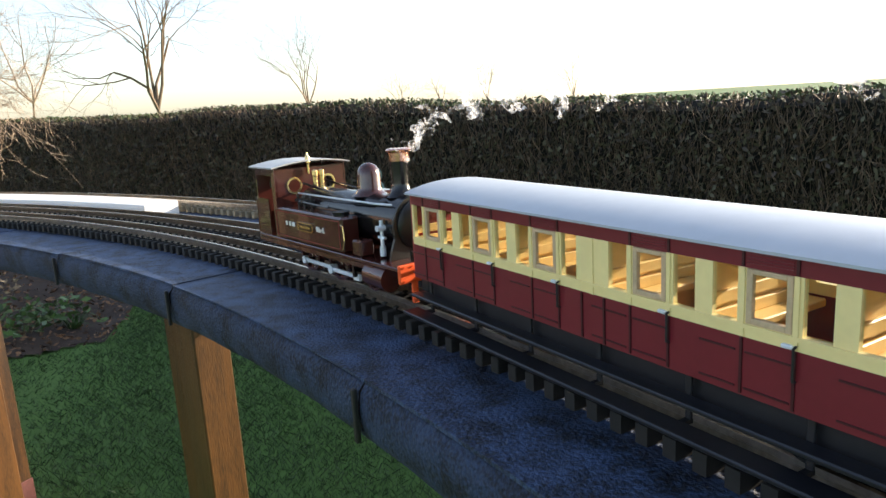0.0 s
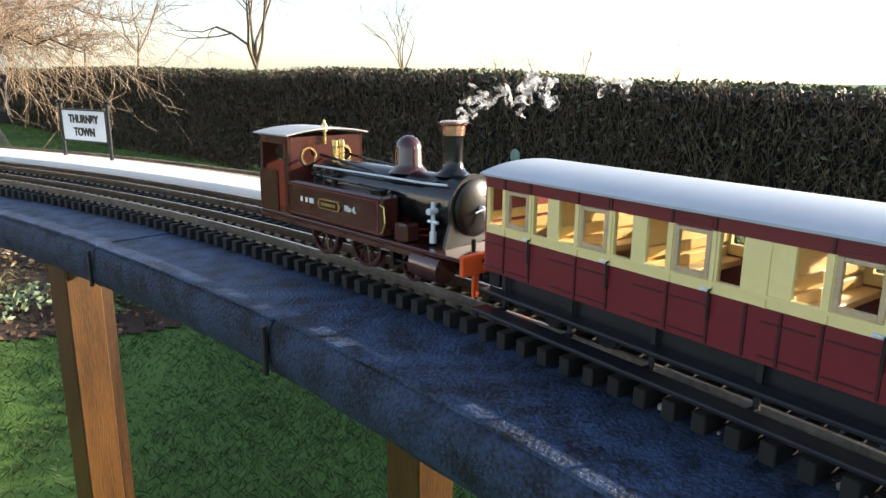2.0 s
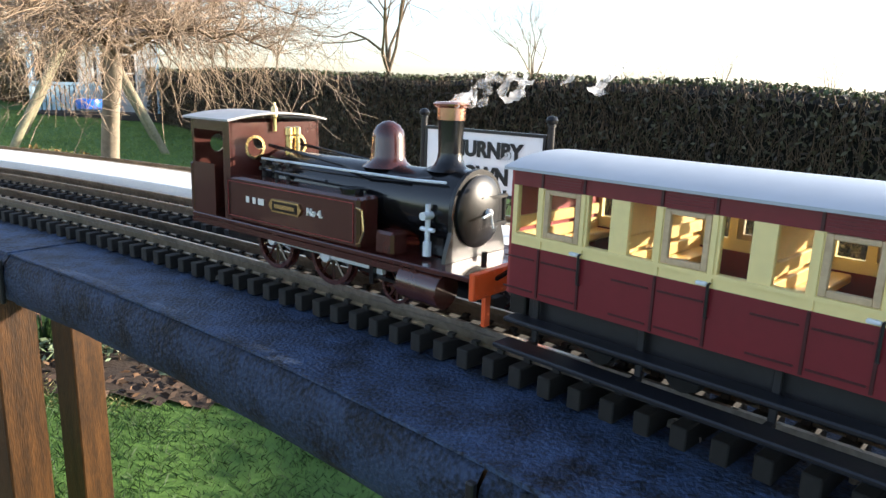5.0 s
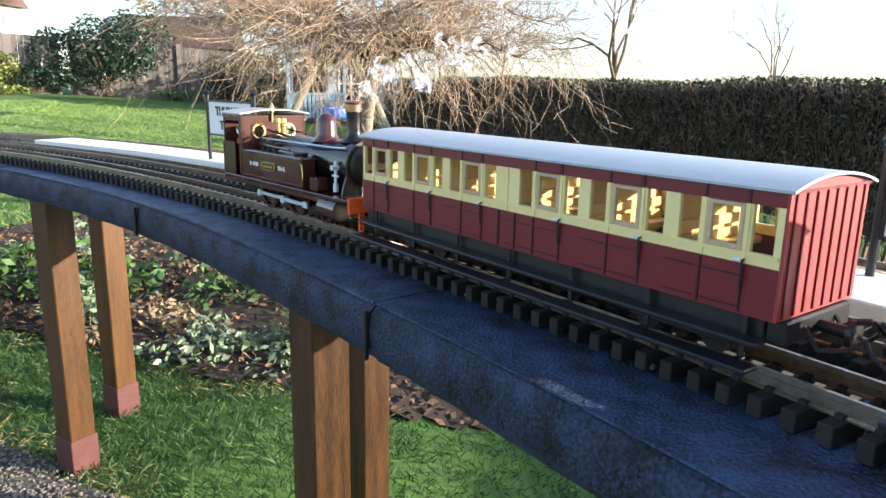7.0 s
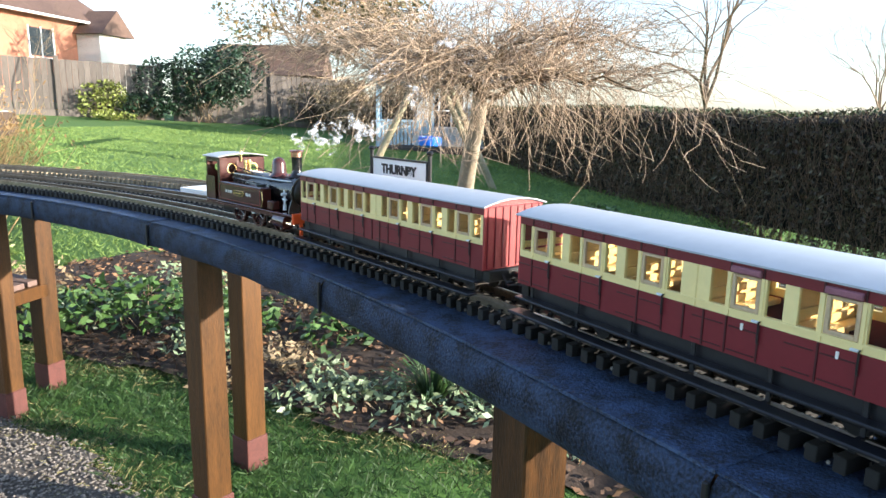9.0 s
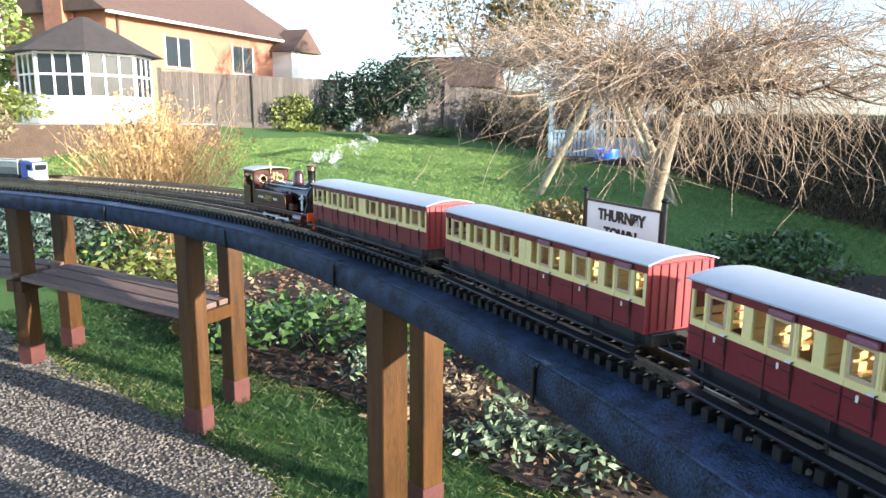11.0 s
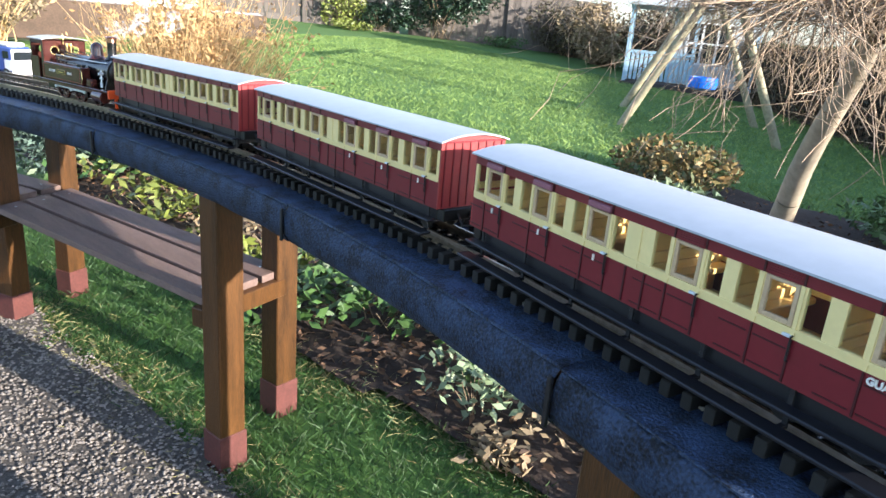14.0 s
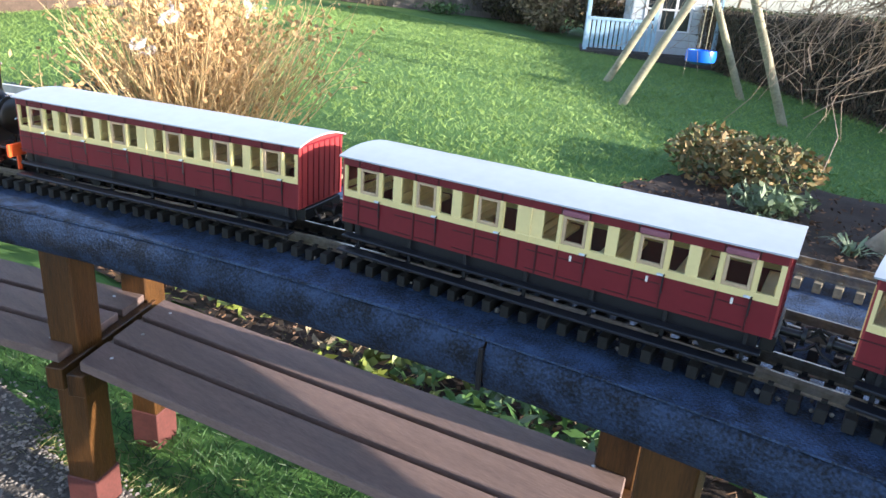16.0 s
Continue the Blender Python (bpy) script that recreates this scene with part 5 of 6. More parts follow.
CLUMPS = [(-2.75, 2.42, 0.30, 0.26, 420, MIDGREEN, "leafy green perennial with yellowing leaves"), (-2.45, 2.62, 0.30, 0.30, 420, MIDGREEN, "leafy green perennial behind the bench"),
          (-3.15, 2.38, 0.22, 0.20, 260, YELLOWLEAF, "yellowing leafy plant"), (-2.05, 2.75, 0.26, 0.28, 360, MIDGREEN, "leafy green perennial"), (-2.6, 3.0, 0.34, 0.3, 420, PALEGREEN, "pale leafy perennial"),
          (-1.75, 2.40, 0.16, 0.24, 240, PALEGREEN, "pale upright plant"), (-1.45, 2.52, 0.20, 0.16, 260, DRYLEAF, "withered pale plant"), (-1.15, 2.42, 0.20, 0.12, 320, PALEGREEN, "silvery ground-cover plant"),
          (-0.85, 2.45, 0.18, 0.10, 300, PALEGREEN, "silvery ground-cover plant"), (-0.45, 2.62, 0.22, 0.13, 320, PALEGREEN, "variegated ground-cover ivy"), (-0.1, 2.75, 0.24, 0.14, 320, PALEGREEN, "variegated ground-cover ivy"),
          (-1.4, 3.1, 0.35, 0.3, 420, MIDGREEN, "dark leafy plant"), (-0.7, 3.2, 0.3, 0.25, 360, DRYLEAF, "dry brown perennial stems"), (0.3, 3.1, 0.25, 0.2, 300, MIDGREEN, "green plant at the bed's edge"),
          (-0.2, 3.5, 0.3, 0.28, 320, DRYLEAF, "dry seed-head plant"), (-1.9, 3.4, 0.35, 0.3, 380, DRYLEAF, "dry brown perennial"), (-3.5, 2.6, 0.35, 0.22, 360, DRYLEAF, "dry leafy plant"),
          (-4.2, 2.5, 0.45, 0.3, 500, YELLOWLEAF, "yellow-green plant beyond the bench"), (-5.0, 2.6, 0.5, 0.3, 500, MIDGREEN, "green ground plants"), (-1.55, 2.28, 0.10, 0.06, 120, DRYLEAF, "fallen pale leaves")]
for i, (x, y, r, h, n, leaf, lab) in enumerate(CLUMPS):
    clump("bed_plant", x, y, r, h, n, leaf, 100 + i, lab + " growing in the dark soil", 0.030 if leaf in (MIDGREEN, YELLOWLEAF) else 0.020)


def tuft(x, y, n, h, seed, material, label, wid=0.006):
    rng = np.random.default_rng(seed)
    ob = thing("grass_tuft", label, "plant", "grass tufts")
    vs = []
    for _ in range(n):
        a = rng.uniform(0, 2 * math.pi)
        d, sd = np.array((math.cos(a), math.sin(a), 0)), np.array((-math.sin(a), math.cos(a), 0)) * wid
        out, hh = rng.uniform(0.08, 0.9) * h, h * rng.uniform(0.5, 1.0)
        pts = [np.array((x, y, ground_z(x, y))) + d * out * u + np.array((0, 0, hh * (1.7 * u - 1.25 * u * u))) + d * 0.02 for u in (0, 0.33, 0.66, 1.0)]
        for k in range(3):
            w0, w1 = 1 - 0.3 * k, 1 - 0.3 * (k + 1)
            vs += [pts[k] - sd * w0, pts[k] + sd * w0, pts[k + 1] + sd * w1, pts[k + 1] - sd * w1]
    quads("blade", np.array(vs), material, ob)
    return ob


tuft(-0.72, 2.62, 110, 0.34, 80, GRASS_SHADED, "arching green grass tuft in the bed")
tuft(-0.35, 2.95, 60, 0.26, 81, GRASS_OLD, "pale dry grass tuft")
tuft(0.55, 3.25, 60, 0.24, 82, GRASS_SHADED, "grass tuft at the bed's edge")
tuft(-2.2, 5.2, 40, 0.22, 83, PALEGREEN, "strappy pale leaves by the tree", 0.010)
tuft(-1.7, 5.0, 40, 0.2, 84, PALEGREEN, "strappy green leaves by the track", 0.010)
tuft(-8.6, 2.6, 60, 0.75, 85, BLUEGREEN, "spiky sword-leaved plant beside the lawn", 0.02)


# ---- swing and playhouse ----
POLE = mat("weathered_round_pole", (0.30, 0.27, 0.17), 0.75, var=0.4, scale=6, bump=0.4)
BLUEPAINT = mat("pale_blue_boards", (0.33, 0.47, 0.58), 0.6, var=0.2, scale=8, objrand=0.25)
GREYPAINT = mat("grey_white_boards", (0.55, 0.58, 0.60), 0.6, var=0.15, scale=8, objrand=0.2)
BLUEPLASTIC = mat("bright_blue_plastic", (0.02, 0.16, 0.75), 0.35, var=0.1, scale=10)
DARKROOF = mat("dark_felt_roof", (0.055, 0.045, 0.04), 0.8, var=0.3, scale=5, bump=0.3)
DARKWIN = mat("dark_window", (0.02, 0.025, 0.03), 0.12, var=0.2, scale=4)


def swing():
    ob = thing("swing_frame", "round pole timber garden swing frame standing on the lawn", "swing")
    A, A2, Bb, Dd = (-5.14, 8.51, 0.12), (-6.03, 9.98, 0.18), (-4.39, 11.05, 0.08), (-3.50, 9.58, 0.02)
    t1, t2 = Vector((-4.32, 9.05, 2.05)), Vector((-5.21, 10.51, 2.05))
    for a, t in ((A, t1), (Dd, t1), (Bb, t2), (A2, t2)):
        a = Vector(a)
        part("leg", cyl(BM(), a - Vector((0, 0, 0.1)), t + (t - a) * 0.03, 0.052, 0.045, n=12), POLE, ob, smooth=True)
    part("top_bar", cyl(BM(), t1 + (t1 - t2) * 0.08, t2 + (t2 - t1) * 0.08, 0.05, n=12), POLE, ob, smooth=True)
    mid = t1.lerp(t2, 0.34)
    st = BM()
    for s in (-0.16, 0.16):
        o = (t2 - t1).normalized() * s
        cyl(st, mid + o, Vector((mid.x + o.x, mid.y + o.y, 0.80)), 0.006, n=6)
    rope = part("rope", st, POLE, ob)
    se = BM()
    lathe(se, [(0.10, 0.0), (0.17, 0.03), (0.18, 0.10), (0.17, 0.16), (0.155, 0.16), (0.15, 0.05)], 16, Matrix.Translation((mid.x, mid.y, 0.62)))
    part("bucket_seat", se, BLUEPLASTIC, ob, "bright blue plastic bucket seat", smooth=True)


swing()


def playhouse():
    m = Matrix.Translation((-7.9, 13.05, 0.33)) @ Matrix.Rotation(radians(28), 4, "Z") @ Matrix.Scale(1.1, 4)
    ob = thing("playhouse", "pale blue wooden garden playhouse with small veranda", "playhouse", m=m)
    part("deck", box(BM(), -0.05, 2.15, -0.05, 2.0, -0.12, 0.04, 0.01), DARKROOF, ob)
    bd = None
    for i in range(11):
        for face in range(2):
            if face == 0:
                bm = box(BM(), 0.75, 2.1, 0.55, 0.58, 0.04 + i * 0.12, 0.155 + i * 0.12, 0.004)
                if 3 <= i <= 8:
                    bm.free()
                    part("board", box(BM(), 0.75, 0.95, 0.55, 0.58, 0.04 + i * 0.12, 0.155 + i * 0.12, 0.004), GREYPAINT, ob)
                    bm = box(BM(), 1.75, 2.1, 0.55, 0.58, 0.04 + i * 0.12, 0.155 + i * 0.12, 0.004)
            else:
                bm = box(BM(), 0.72, 0.75, 0.58, 1.95, 0.04 + i * 0.12, 0.155 + i * 0.12, 0.004)
            part("board", bm, GREYPAINT, ob)
    part("back_wall", box(BM(), 0.75, 2.1, 1.9, 1.95, 0.04, 1.36), GREYPAINT, ob)
    part("side_wall", box(BM(), 2.06, 2.1, 0.58, 1.9, 0.04, 1.36), GREYPAINT, ob)
    win = part("window", box(BM(), 0.96, 1.74, 0.565, 0.575, 0.42, 1.10), DARKWIN, ob)
    f = BM()
    for x in (0.96, 1.2, 1.45, 1.70):
        box(f, x, x + 0.04, 0.54, 0.562, 0.42, 1.10)
    for z in (0.40, 0.74, 1.08):
        box(f, 0.95, 1.75, 0.54, 0.562, z, z + 0.03)
    part("frame", f, SIGNWHITE, win)
    for i in range(14):
        part("veranda_slat", box(BM(), 0.02 + i * 0.075, 0.075 + i * 0.075, 0.0, 0.02, 0.08, 0.52, 0.003), BLUEPAINT, ob)
    for i in range(6):
        part("veranda_slat", box(BM(), 0.0, 0.02, 0.05 + i * 0.085, 0.11 + i * 0.085, 0.08, 0.52, 0.003), BLUEPAINT, ob)
    for args in ((0, 1.1, -0.01, 0.03, 0.52, 0.57), (-0.01, 0.03, 0.03, 0.58, 0.52, 0.57)):
        part("veranda_rail", box(BM(), *args, 0.004), BLUEPAINT, ob)
    for x, y in ((0, 0), (1.08, 0), (0, 0.55), (2.06, 0)):
        part("veranda_post", box(BM(), x - 0.01, x + 0.05, y - 0.01, y + 0.05, 0.04, 1.30, 0.004), BLUEPAINT, ob)
    r = BM()
    for s in (0, 1):
        pts = [(-0.15, -0.15, 1.30), (2.25, -0.15, 1.30), (2.25, 0.95, 1.85), (-0.15, 0.95, 1.85)] if s == 0 else [(-0.15, 0.95, 1.85), (2.25, 0.95, 1.85), (2.25, 2.1, 1.30), (-0.15, 2.1, 1.30)]
        a = [r.verts.new(p) for p in pts]
        b = [r.verts.new((p[0], p[1], p[2] + 0.04)) for p in pts]
        r.faces.new(list(reversed(a))), r.faces.new(b)
        for i in range(4):
            r.faces.new((a[i], a[(i + 1) % 4], b[(i + 1) % 4], b[i]))
    part("roof", r, GREYPAINT, ob, "pale weathered roof boards")


playhouse()

# ---- fence and buildings ----
FENCE = mat("weathered_fence_board", (0.135, 0.115, 0.10), 0.85, var=0.4, scale=5, fine=8, stretch=(6, 6, 1), objrand=0.5, bump=0.3)
BRICK = mat("orange_brick", (0.44, 0.19, 0.115), 0.85, var=0.25, scale=4, fine=12, bump=0.3)
TILE = mat("brown_roof_tile", (0.13, 0.08, 0.06), 0.8, var=0.35, scale=5, fine=6, bump=0.4)
RENDERWHITE = mat("white_render", (0.72, 0.70, 0.66), 0.8, var=0.1, scale=3)
TIMBERDARK = mat("dark_sleeper_wall", (0.12, 0.08, 0.055), 0.85, var=0.35, scale=6, objrand=0.3)


def fence_run(a, b, label):
    ob = thing("board_fence", label, "fence", "garden fences")
    a, b = Vector(a), Vector(b)
    d = b - a
    n = max(1, int(d.xy.length / 0.135))
    yaw = math.atan2(d.y, d.x)
    for i in range(n):
        p = a.lerp(b, (i + 0.5) / n)
        h = 1.42 + random.uniform(-0.012, 0.012)
        part("board", box(BM(), -0.066, 0.066, -0.012, 0.012, 0.16, h, 0, Matrix.Translation(p) @ Matrix.Rotation(yaw + radians(3), 4, "Z")), FENCE, ob)
    k = max(1, int(d.xy.length / 1.85))
    for i in range(k + 1):
        p = a.lerp(b, i / k)
        part("post", box(BM(), -0.055, 0.055, -0.08, 0.03, -0.1, 1.50, 0.005, Matrix.Translation(p) @ Matrix.Rotation(yaw, 4, "Z")), FENCE, ob)
    m = Matrix.Translation(a.lerp(b, 0.5)) @ Matrix.Rotation(yaw, 4, "Z") @ Matrix.Rotation(-math.atan2(d.z, d.xy.length), 4, "Y")
    part("gravel_board", box(BM(), -d.length / 2, d.length / 2, -0.03, 0.02, -0.05, 0.158, 0.003, m), FENCE, ob)


fence_run((-17.9, 9.6, 0.90), (-15.2, 13.6, 0.76), "weathered grey-brown close-board garden fence")
fence_run((-15.0, 13.9, 0.75), (-11.4, 17.6, 0.50), "weathered close-board fence behind the shrubs")


def house():
    m = Matrix.Translation((-27.6, 12.5, 0.0)) @ Matrix.Rotation(radians(20), 4, "Z")
    ob = thing("brick_house", "orange brick house with brown tiled roof behind the fence", "house", m=m)
    W, D, H = 9.0, 13.0, 5.0
    part("wall", box(BM(), -0.3, 0, 0, D, -1, H), BRICK, ob, "warm orange brick wall")
    part("wall", box(BM(), -W, -0.302, 0, 0.3, -1, H), BRICK, ob, "warm orange brick wall")
    part("wall", box(BM(), -W, -0.302, D - 0.3, D, -1, H), BRICK, ob)
    part("wall", box(BM(), -W, -W + 0.3, 0.302, D - 0.302, -1, H), BRICK, ob)
    r = BM()
    v = [(-W - 0.5, -0.5, H), (0.5, -0.5, H), (0.5, D + 0.5, H), (-W - 0.5, D + 0.5, H), (-W / 2, -0.5, H + 3), (-W / 2, D + 0.5, H + 3)]
    q = [r.verts.new(p) for p in v]
    for f in ((0, 4, 5, 3), (1, 2, 5, 4), (0, 1, 4), (2, 3, 5), (0, 3, 2, 1)):
        r.faces.new([q[i] for i in f])
    bmesh.ops.recalc_face_normals(r, faces=r.faces)
    part("roof", r, TILE, ob)
    part("chimney", box(BM(), -2.6, -1.6, -0.55, -0.002, -1, H + 4, 0.02), BRICK, ob, "external brick chimney stack")
    part("gutter", box(BM(), 0.40, 0.55, -0.4, D + 0.4, H - 0.12, H - 0.02, 0.01), SIGNWHITE, ob)
    part("drainpipe", cyl(BM(), (0.06, 0.5, -1), (0.06, 0.5, H - 0.1), 0.05, n=8), TIMBERDARK, ob)
    for y in (3.0, 7.4):
        for z in (1.2, 3.2):
            wn_ = part("window", box(BM(), -0.02, 0.012, y, y + 1.5, z, z + 1.2), DARKWIN, ob)
            fr_ = BM()
            for a, c in ((y - 0.07, y), (y + 0.72, y + 0.78), (y + 1.5, y + 1.57)):
                box(fr_, -0.02, 0.04, a, c, z - 0.06, z + 1.26)
            part("frame", fr_, SIGNWHITE, wn_)
            part("sill", box(BM(), 0.0, 0.10, y - 0.1, y + 1.6, z - 0.12, z - 0.062), SIGNWHITE, wn_)
    part("bay", box(BM(), 0.002, 1.2, D - 2.4, D - 0.2, -1, H - 0.6, 0.02), RENDERWHITE, ob, "white rendered bay")
    g = BM()
    q = [g.verts.new(p) for p in ((0.0, D - 2.7, H - 0.6), (1.5, D - 2.7, H - 0.6), (1.5, D + 0.1, H - 0.6), (0.0, D + 0.1, H - 0.6), (1.5, D - 1.3, H + 0.6), (0.0, D - 1.3, H + 0.6))]
    for f in ((0, 1, 4, 5), (2, 3, 5, 4), (1, 2, 4), (0, 5, 3), (0, 3, 2, 1)):
        g.faces.new([q[i] for i in f])
    bmesh.ops.recalc_face_normals(g, faces=g.faces)
    part("bay_roof", g, TILE, ob)
    part("lean_to_roof", box(BM(), -8, -3, -2.4, -0.02, 2.35, 2.45, 0.0, Matrix.Rotation(radians(6), 4, "X")), GREYPAINT, ob, "pale lean-to roof against the wall")


house()


def far_house():
    m = Matrix.Translation((-20.0, 23.5, 0.2)) @ Matrix.Rotation(radians(30), 4, "Z")
    ob = thing("small_house", "dark timber outbuilding with brown pitched roof", "house", m=m)
    part("wall", box(BM(), -2.0, 2.0, -1.6, 1.6, -0.5, 2.2), TIMBERDARK, ob)
    r = BM()
    q = [r.verts.new(p) for p in ((-2.3, -1.9, 2.2), (2.3, -1.9, 2.2), (2.3, 1.9, 2.2), (-2.3, 1.9, 2.2), (-2.3, 0, 3.5), (2.3, 0, 3.5))]
    for f in ((0, 1, 5, 4), (2, 3, 4, 5), (0, 4, 3), (1, 2, 5), (0, 3, 2, 1)):
        r.faces.new([q[i] for i in f])
    bmesh.ops.recalc_face_normals(r, faces=r.faces)
    part("roof", r, TILE, ob)


far_house()


def summerhouse():
    ob = thing("summerhouse", "white-framed glazed summerhouse with dark hipped roof", "summerhouse", m=Matrix.Translation((-15.3, 6.7, 1.0)) @ Matrix.Rotation(radians(-22), 4, "Z"))
    n, R = 8, 1.25
    P = [Vector((R * math.cos(2 * math.pi * i / n), R * math.sin(2 * math.pi * i / n), 0)) for i in range(n)]
    for i in range(n):
        a, b = P[i], P[(i + 1) % n]
        d = b - a
        m = Matrix.Translation((a + b) / 2) @ Matrix.Rotation(math.atan2(d.y, d.x), 4, "Z")
        h = d.length / 2
        w = part("wall_panel", box(BM(), -h, h, -0.02, 0.02, 0.0, 0.5, 0.004, m), SIGNWHITE, ob)
        g = part("window", box(BM(), -h + 0.06, h - 0.06, -0.005, 0.005, 0.5, 1.35, 0, m), DARKWIN, ob)
        f = BM()
        for x in (-h, -h / 3, h / 3 - 0.03, h - 0.05):
            box(f, x, x + 0.04, -0.025, 0.025, 0.5, 1.38, 0, m)
        for z in (0.5, 0.93, 1.33):
            box(f, -h, h, -0.022, 0.022, z, z + 0.04, 0, m)
        part("frame", f, SIGNWHITE, g)
    part("roof", cyl(BM(), (0, 0, 1.38), (0, 0, 2.15), 1.55, 0.12, n=8), DARKROOF, ob)


summerhouse()
terrace = thing("raised_terrace", "raised brown timber-faced terrace below the summerhouse", "terrace", kind="structure")
part("retaining_wall", box(BM(), -3.2, 3.2, -0.08, 0.08, 0.35, 1.0, 0.01, Matrix.Translation((-13.6, 5.0, 0)) @ Matrix.Rotation(radians(62), 4, "Z")), TIMBERDARK, terrace)
part("paving", box(BM(), -3.2, 3.2, 0.08, 3.5, 0.30, 0.99, 0.01, Matrix.Translation((-13.6, 5.0, 0)) @ Matrix.Rotation(radians(62), 4, "Z")), RENDERWHITE, terrace, "pale terrace paving")
for i in range(7):
    rail_x = -2.4 + i * 0.5
    m = Matrix.Translation((-13.6, 5.0, 0)) @ Matrix.Rotation(radians(62), 4, "Z")
    if i < 2:
        ch_ = thing("garden_chair", "white metal garden chair on the terrace", "chair", "terrace chairs")
        cm = m @ Matrix.Translation((rail_x + 0.6 + i * 0.4, 0.6, 0.99))
        part("seat", box(BM(), -0.2, 0.2, -0.2, 0.2, 0.42, 0.45, 0.005, cm), SIGNWHITE, ch_)
        bk = BM()
        for x in (-0.19, -0.1, 0, 0.1, 0.19):
            cyl(bk, cm @ Vector((x, 0.2, 0.45)), cm @ Vector((x, 0.24, 0.9)), 0.012, n=6)
        part("backrest", bk, SIGNWHITE, ch_)
        for x in (-0.18, 0.18):
            for y in (-0.18, 0.18):
                part("leg", cyl(BM(), cm @ Vector((x, y, 0)), cm @ Vector((x, y, 0.42)), 0.014, n=6), SIGNWHITE, ch_)
wh = thing("white_house", "white rendered house wall behind climbing ivy", "house", m=Matrix.Translation((-19.5, 3.3, 0.6)) @ Matrix.Rotation(radians(-70), 4, "Z"))
part("wall", box(BM(), -3.5, 2.2, 0, 0.4, -0.5, 5.5), RENDERWHITE, wh)
w_ = part("window", box(BM(), -2.6, -1.5, -0.03, 0.0, 0.6, 2.2), DARKWIN, wh)
part("frame", box(box(BM(), -2.68, -2.6, -0.05, 0.0, 0.55, 2.25), -1.5, -1.42, -0.05, 0.0, 0.55, 2.25), BRICK, w_)
shrub("wall_ivy", "tall yellow-green climbing ivy on the white wall", -18.0, 5.3, 0.8, 1.3, 4.0, 5200, 0.09, IVY, 61)
shrub("round_shrub", "rounded straw-coloured clipped shrub by the terrace", -12.4, 3.6, 0.40, 0.85, 1.0, 3200, 0.045, DRYLEAF, 62, stems=80, stem_mat=STRAW)
shrub("terrace_shrub", "yellow-green shrub beside the terrace", -14.2, 4.6, 0.95, 0.6, 0.7, 900, 0.05, YELLOWLEAF, 63)


# ---- model lorry on the deck ----
def lorry():
    p = at(LINE3, 109.6, -0.10, DECK + 0.0005)
    ob = thing("model_tipper_lorry", "toy articulated tipper lorry with grey-green trough and blue cab", "toy lorry", m=Matrix.Translation(p) @ Matrix.Rotation(radians(109.6 - 90), 4, "Z") @ Matrix.Scale(1.2, 4))
    SILVER = mat("tipper_grey", (0.33, 0.36, 0.33), 0.45, metal=0.2, var=0.2, scale=20)
    BLUECAB = mat("blue_cab_paint", (0.05, 0.09, 0.32), 0.35, var=0.15, scale=20)
    part("chassis", box(BM(), -0.40, 0.045, -0.018, 0.018, 0.018, 0.0335, 0.001), BLACK, ob)
    t = BM()
    prof = [(-0.030, 0.088), (-0.030, 0.062), (-0.020, 0.034), (0.020, 0.034), (0.030, 0.062), (0.030, 0.088), (0.027, 0.088), (0.027, 0.063), (0.018, 0.038), (-0.018, 0.038), (-0.027, 0.063), (-0.027, 0.088)]
    rows = [[t.verts.new((x, y, z)) for y, z in prof] for x in (-0.41, -0.04)]
    for i in range(len(prof)):
        k = (i + 1) % len(prof)
        t.faces.new((rows[0][i], rows[0][k], rows[1][k], rows[1][i]))
    for x0, x1 in ((-0.413, -0.410), (-0.040, -0.037)):
        box(t, x0, x1, -0.030, 0.030, 0.034, 0.092)
    bmesh.ops.recalc_face_normals(t, faces=t.faces)
    body = part("tipper_body", t, SILVER, ob, "dull grey-green open tipper trough")
    for s in (-1, 1):
        part("rim", box(BM(), -0.41, -0.04, *sorted((s * 0.0301, s * 0.0325)), 0.083, 0.089, 0.0008), SIGNWHITE, body)
    cab = part("cab", box(BM(), -0.022, 0.045, -0.030, 0.030, 0.020, 0.085, 0.004), BLUECAB, ob, "blue cab with white front")
    part("cab_front", box(BM(), 0.0452, 0.050, -0.030, 0.030, 0.012, 0.080, 0.002), SIGNWHITE, cab, "white cab front")
    part("windscreen", box(BM(), 0.0501, 0.0508, -0.025, 0.025, 0.052, 0.074), DARKWIN, cab)
    for s in (-1, 1):
        part("side_window", box(BM(), 0.012, 0.036, *sorted((s * 0.0301, s * 0.0306)), 0.055, 0.074), DARKWIN, cab)
        part("side_panel", box(BM(), 0.018, 0.0449, *sorted((s * 0.0301, s * 0.0309)), 0.024, 0.052), SIGNWHITE, cab)
    part("wind_deflector", box(BM(), -0.018, 0.030, -0.026, 0.026, 0.0852, 0.096, 0.004), SIGNWHITE, cab)
    for x in (0.022, -0.050, -0.085, -0.30, -0.335, -0.37):
        for s in (-1, 1):
            w = cyl(BM(), (x, s * 0.020, 0.0145), (x, s * 0.031, 0.0145), 0.0145, n=16)
            wl = part("wheel", w, BLACK, ob)
            part("rim", cyl(BM(), (x, s * 0.0311, 0.0145), (x, s * 0.0318, 0.0145), 0.008, n=12), SILVER, wl)


lorry()

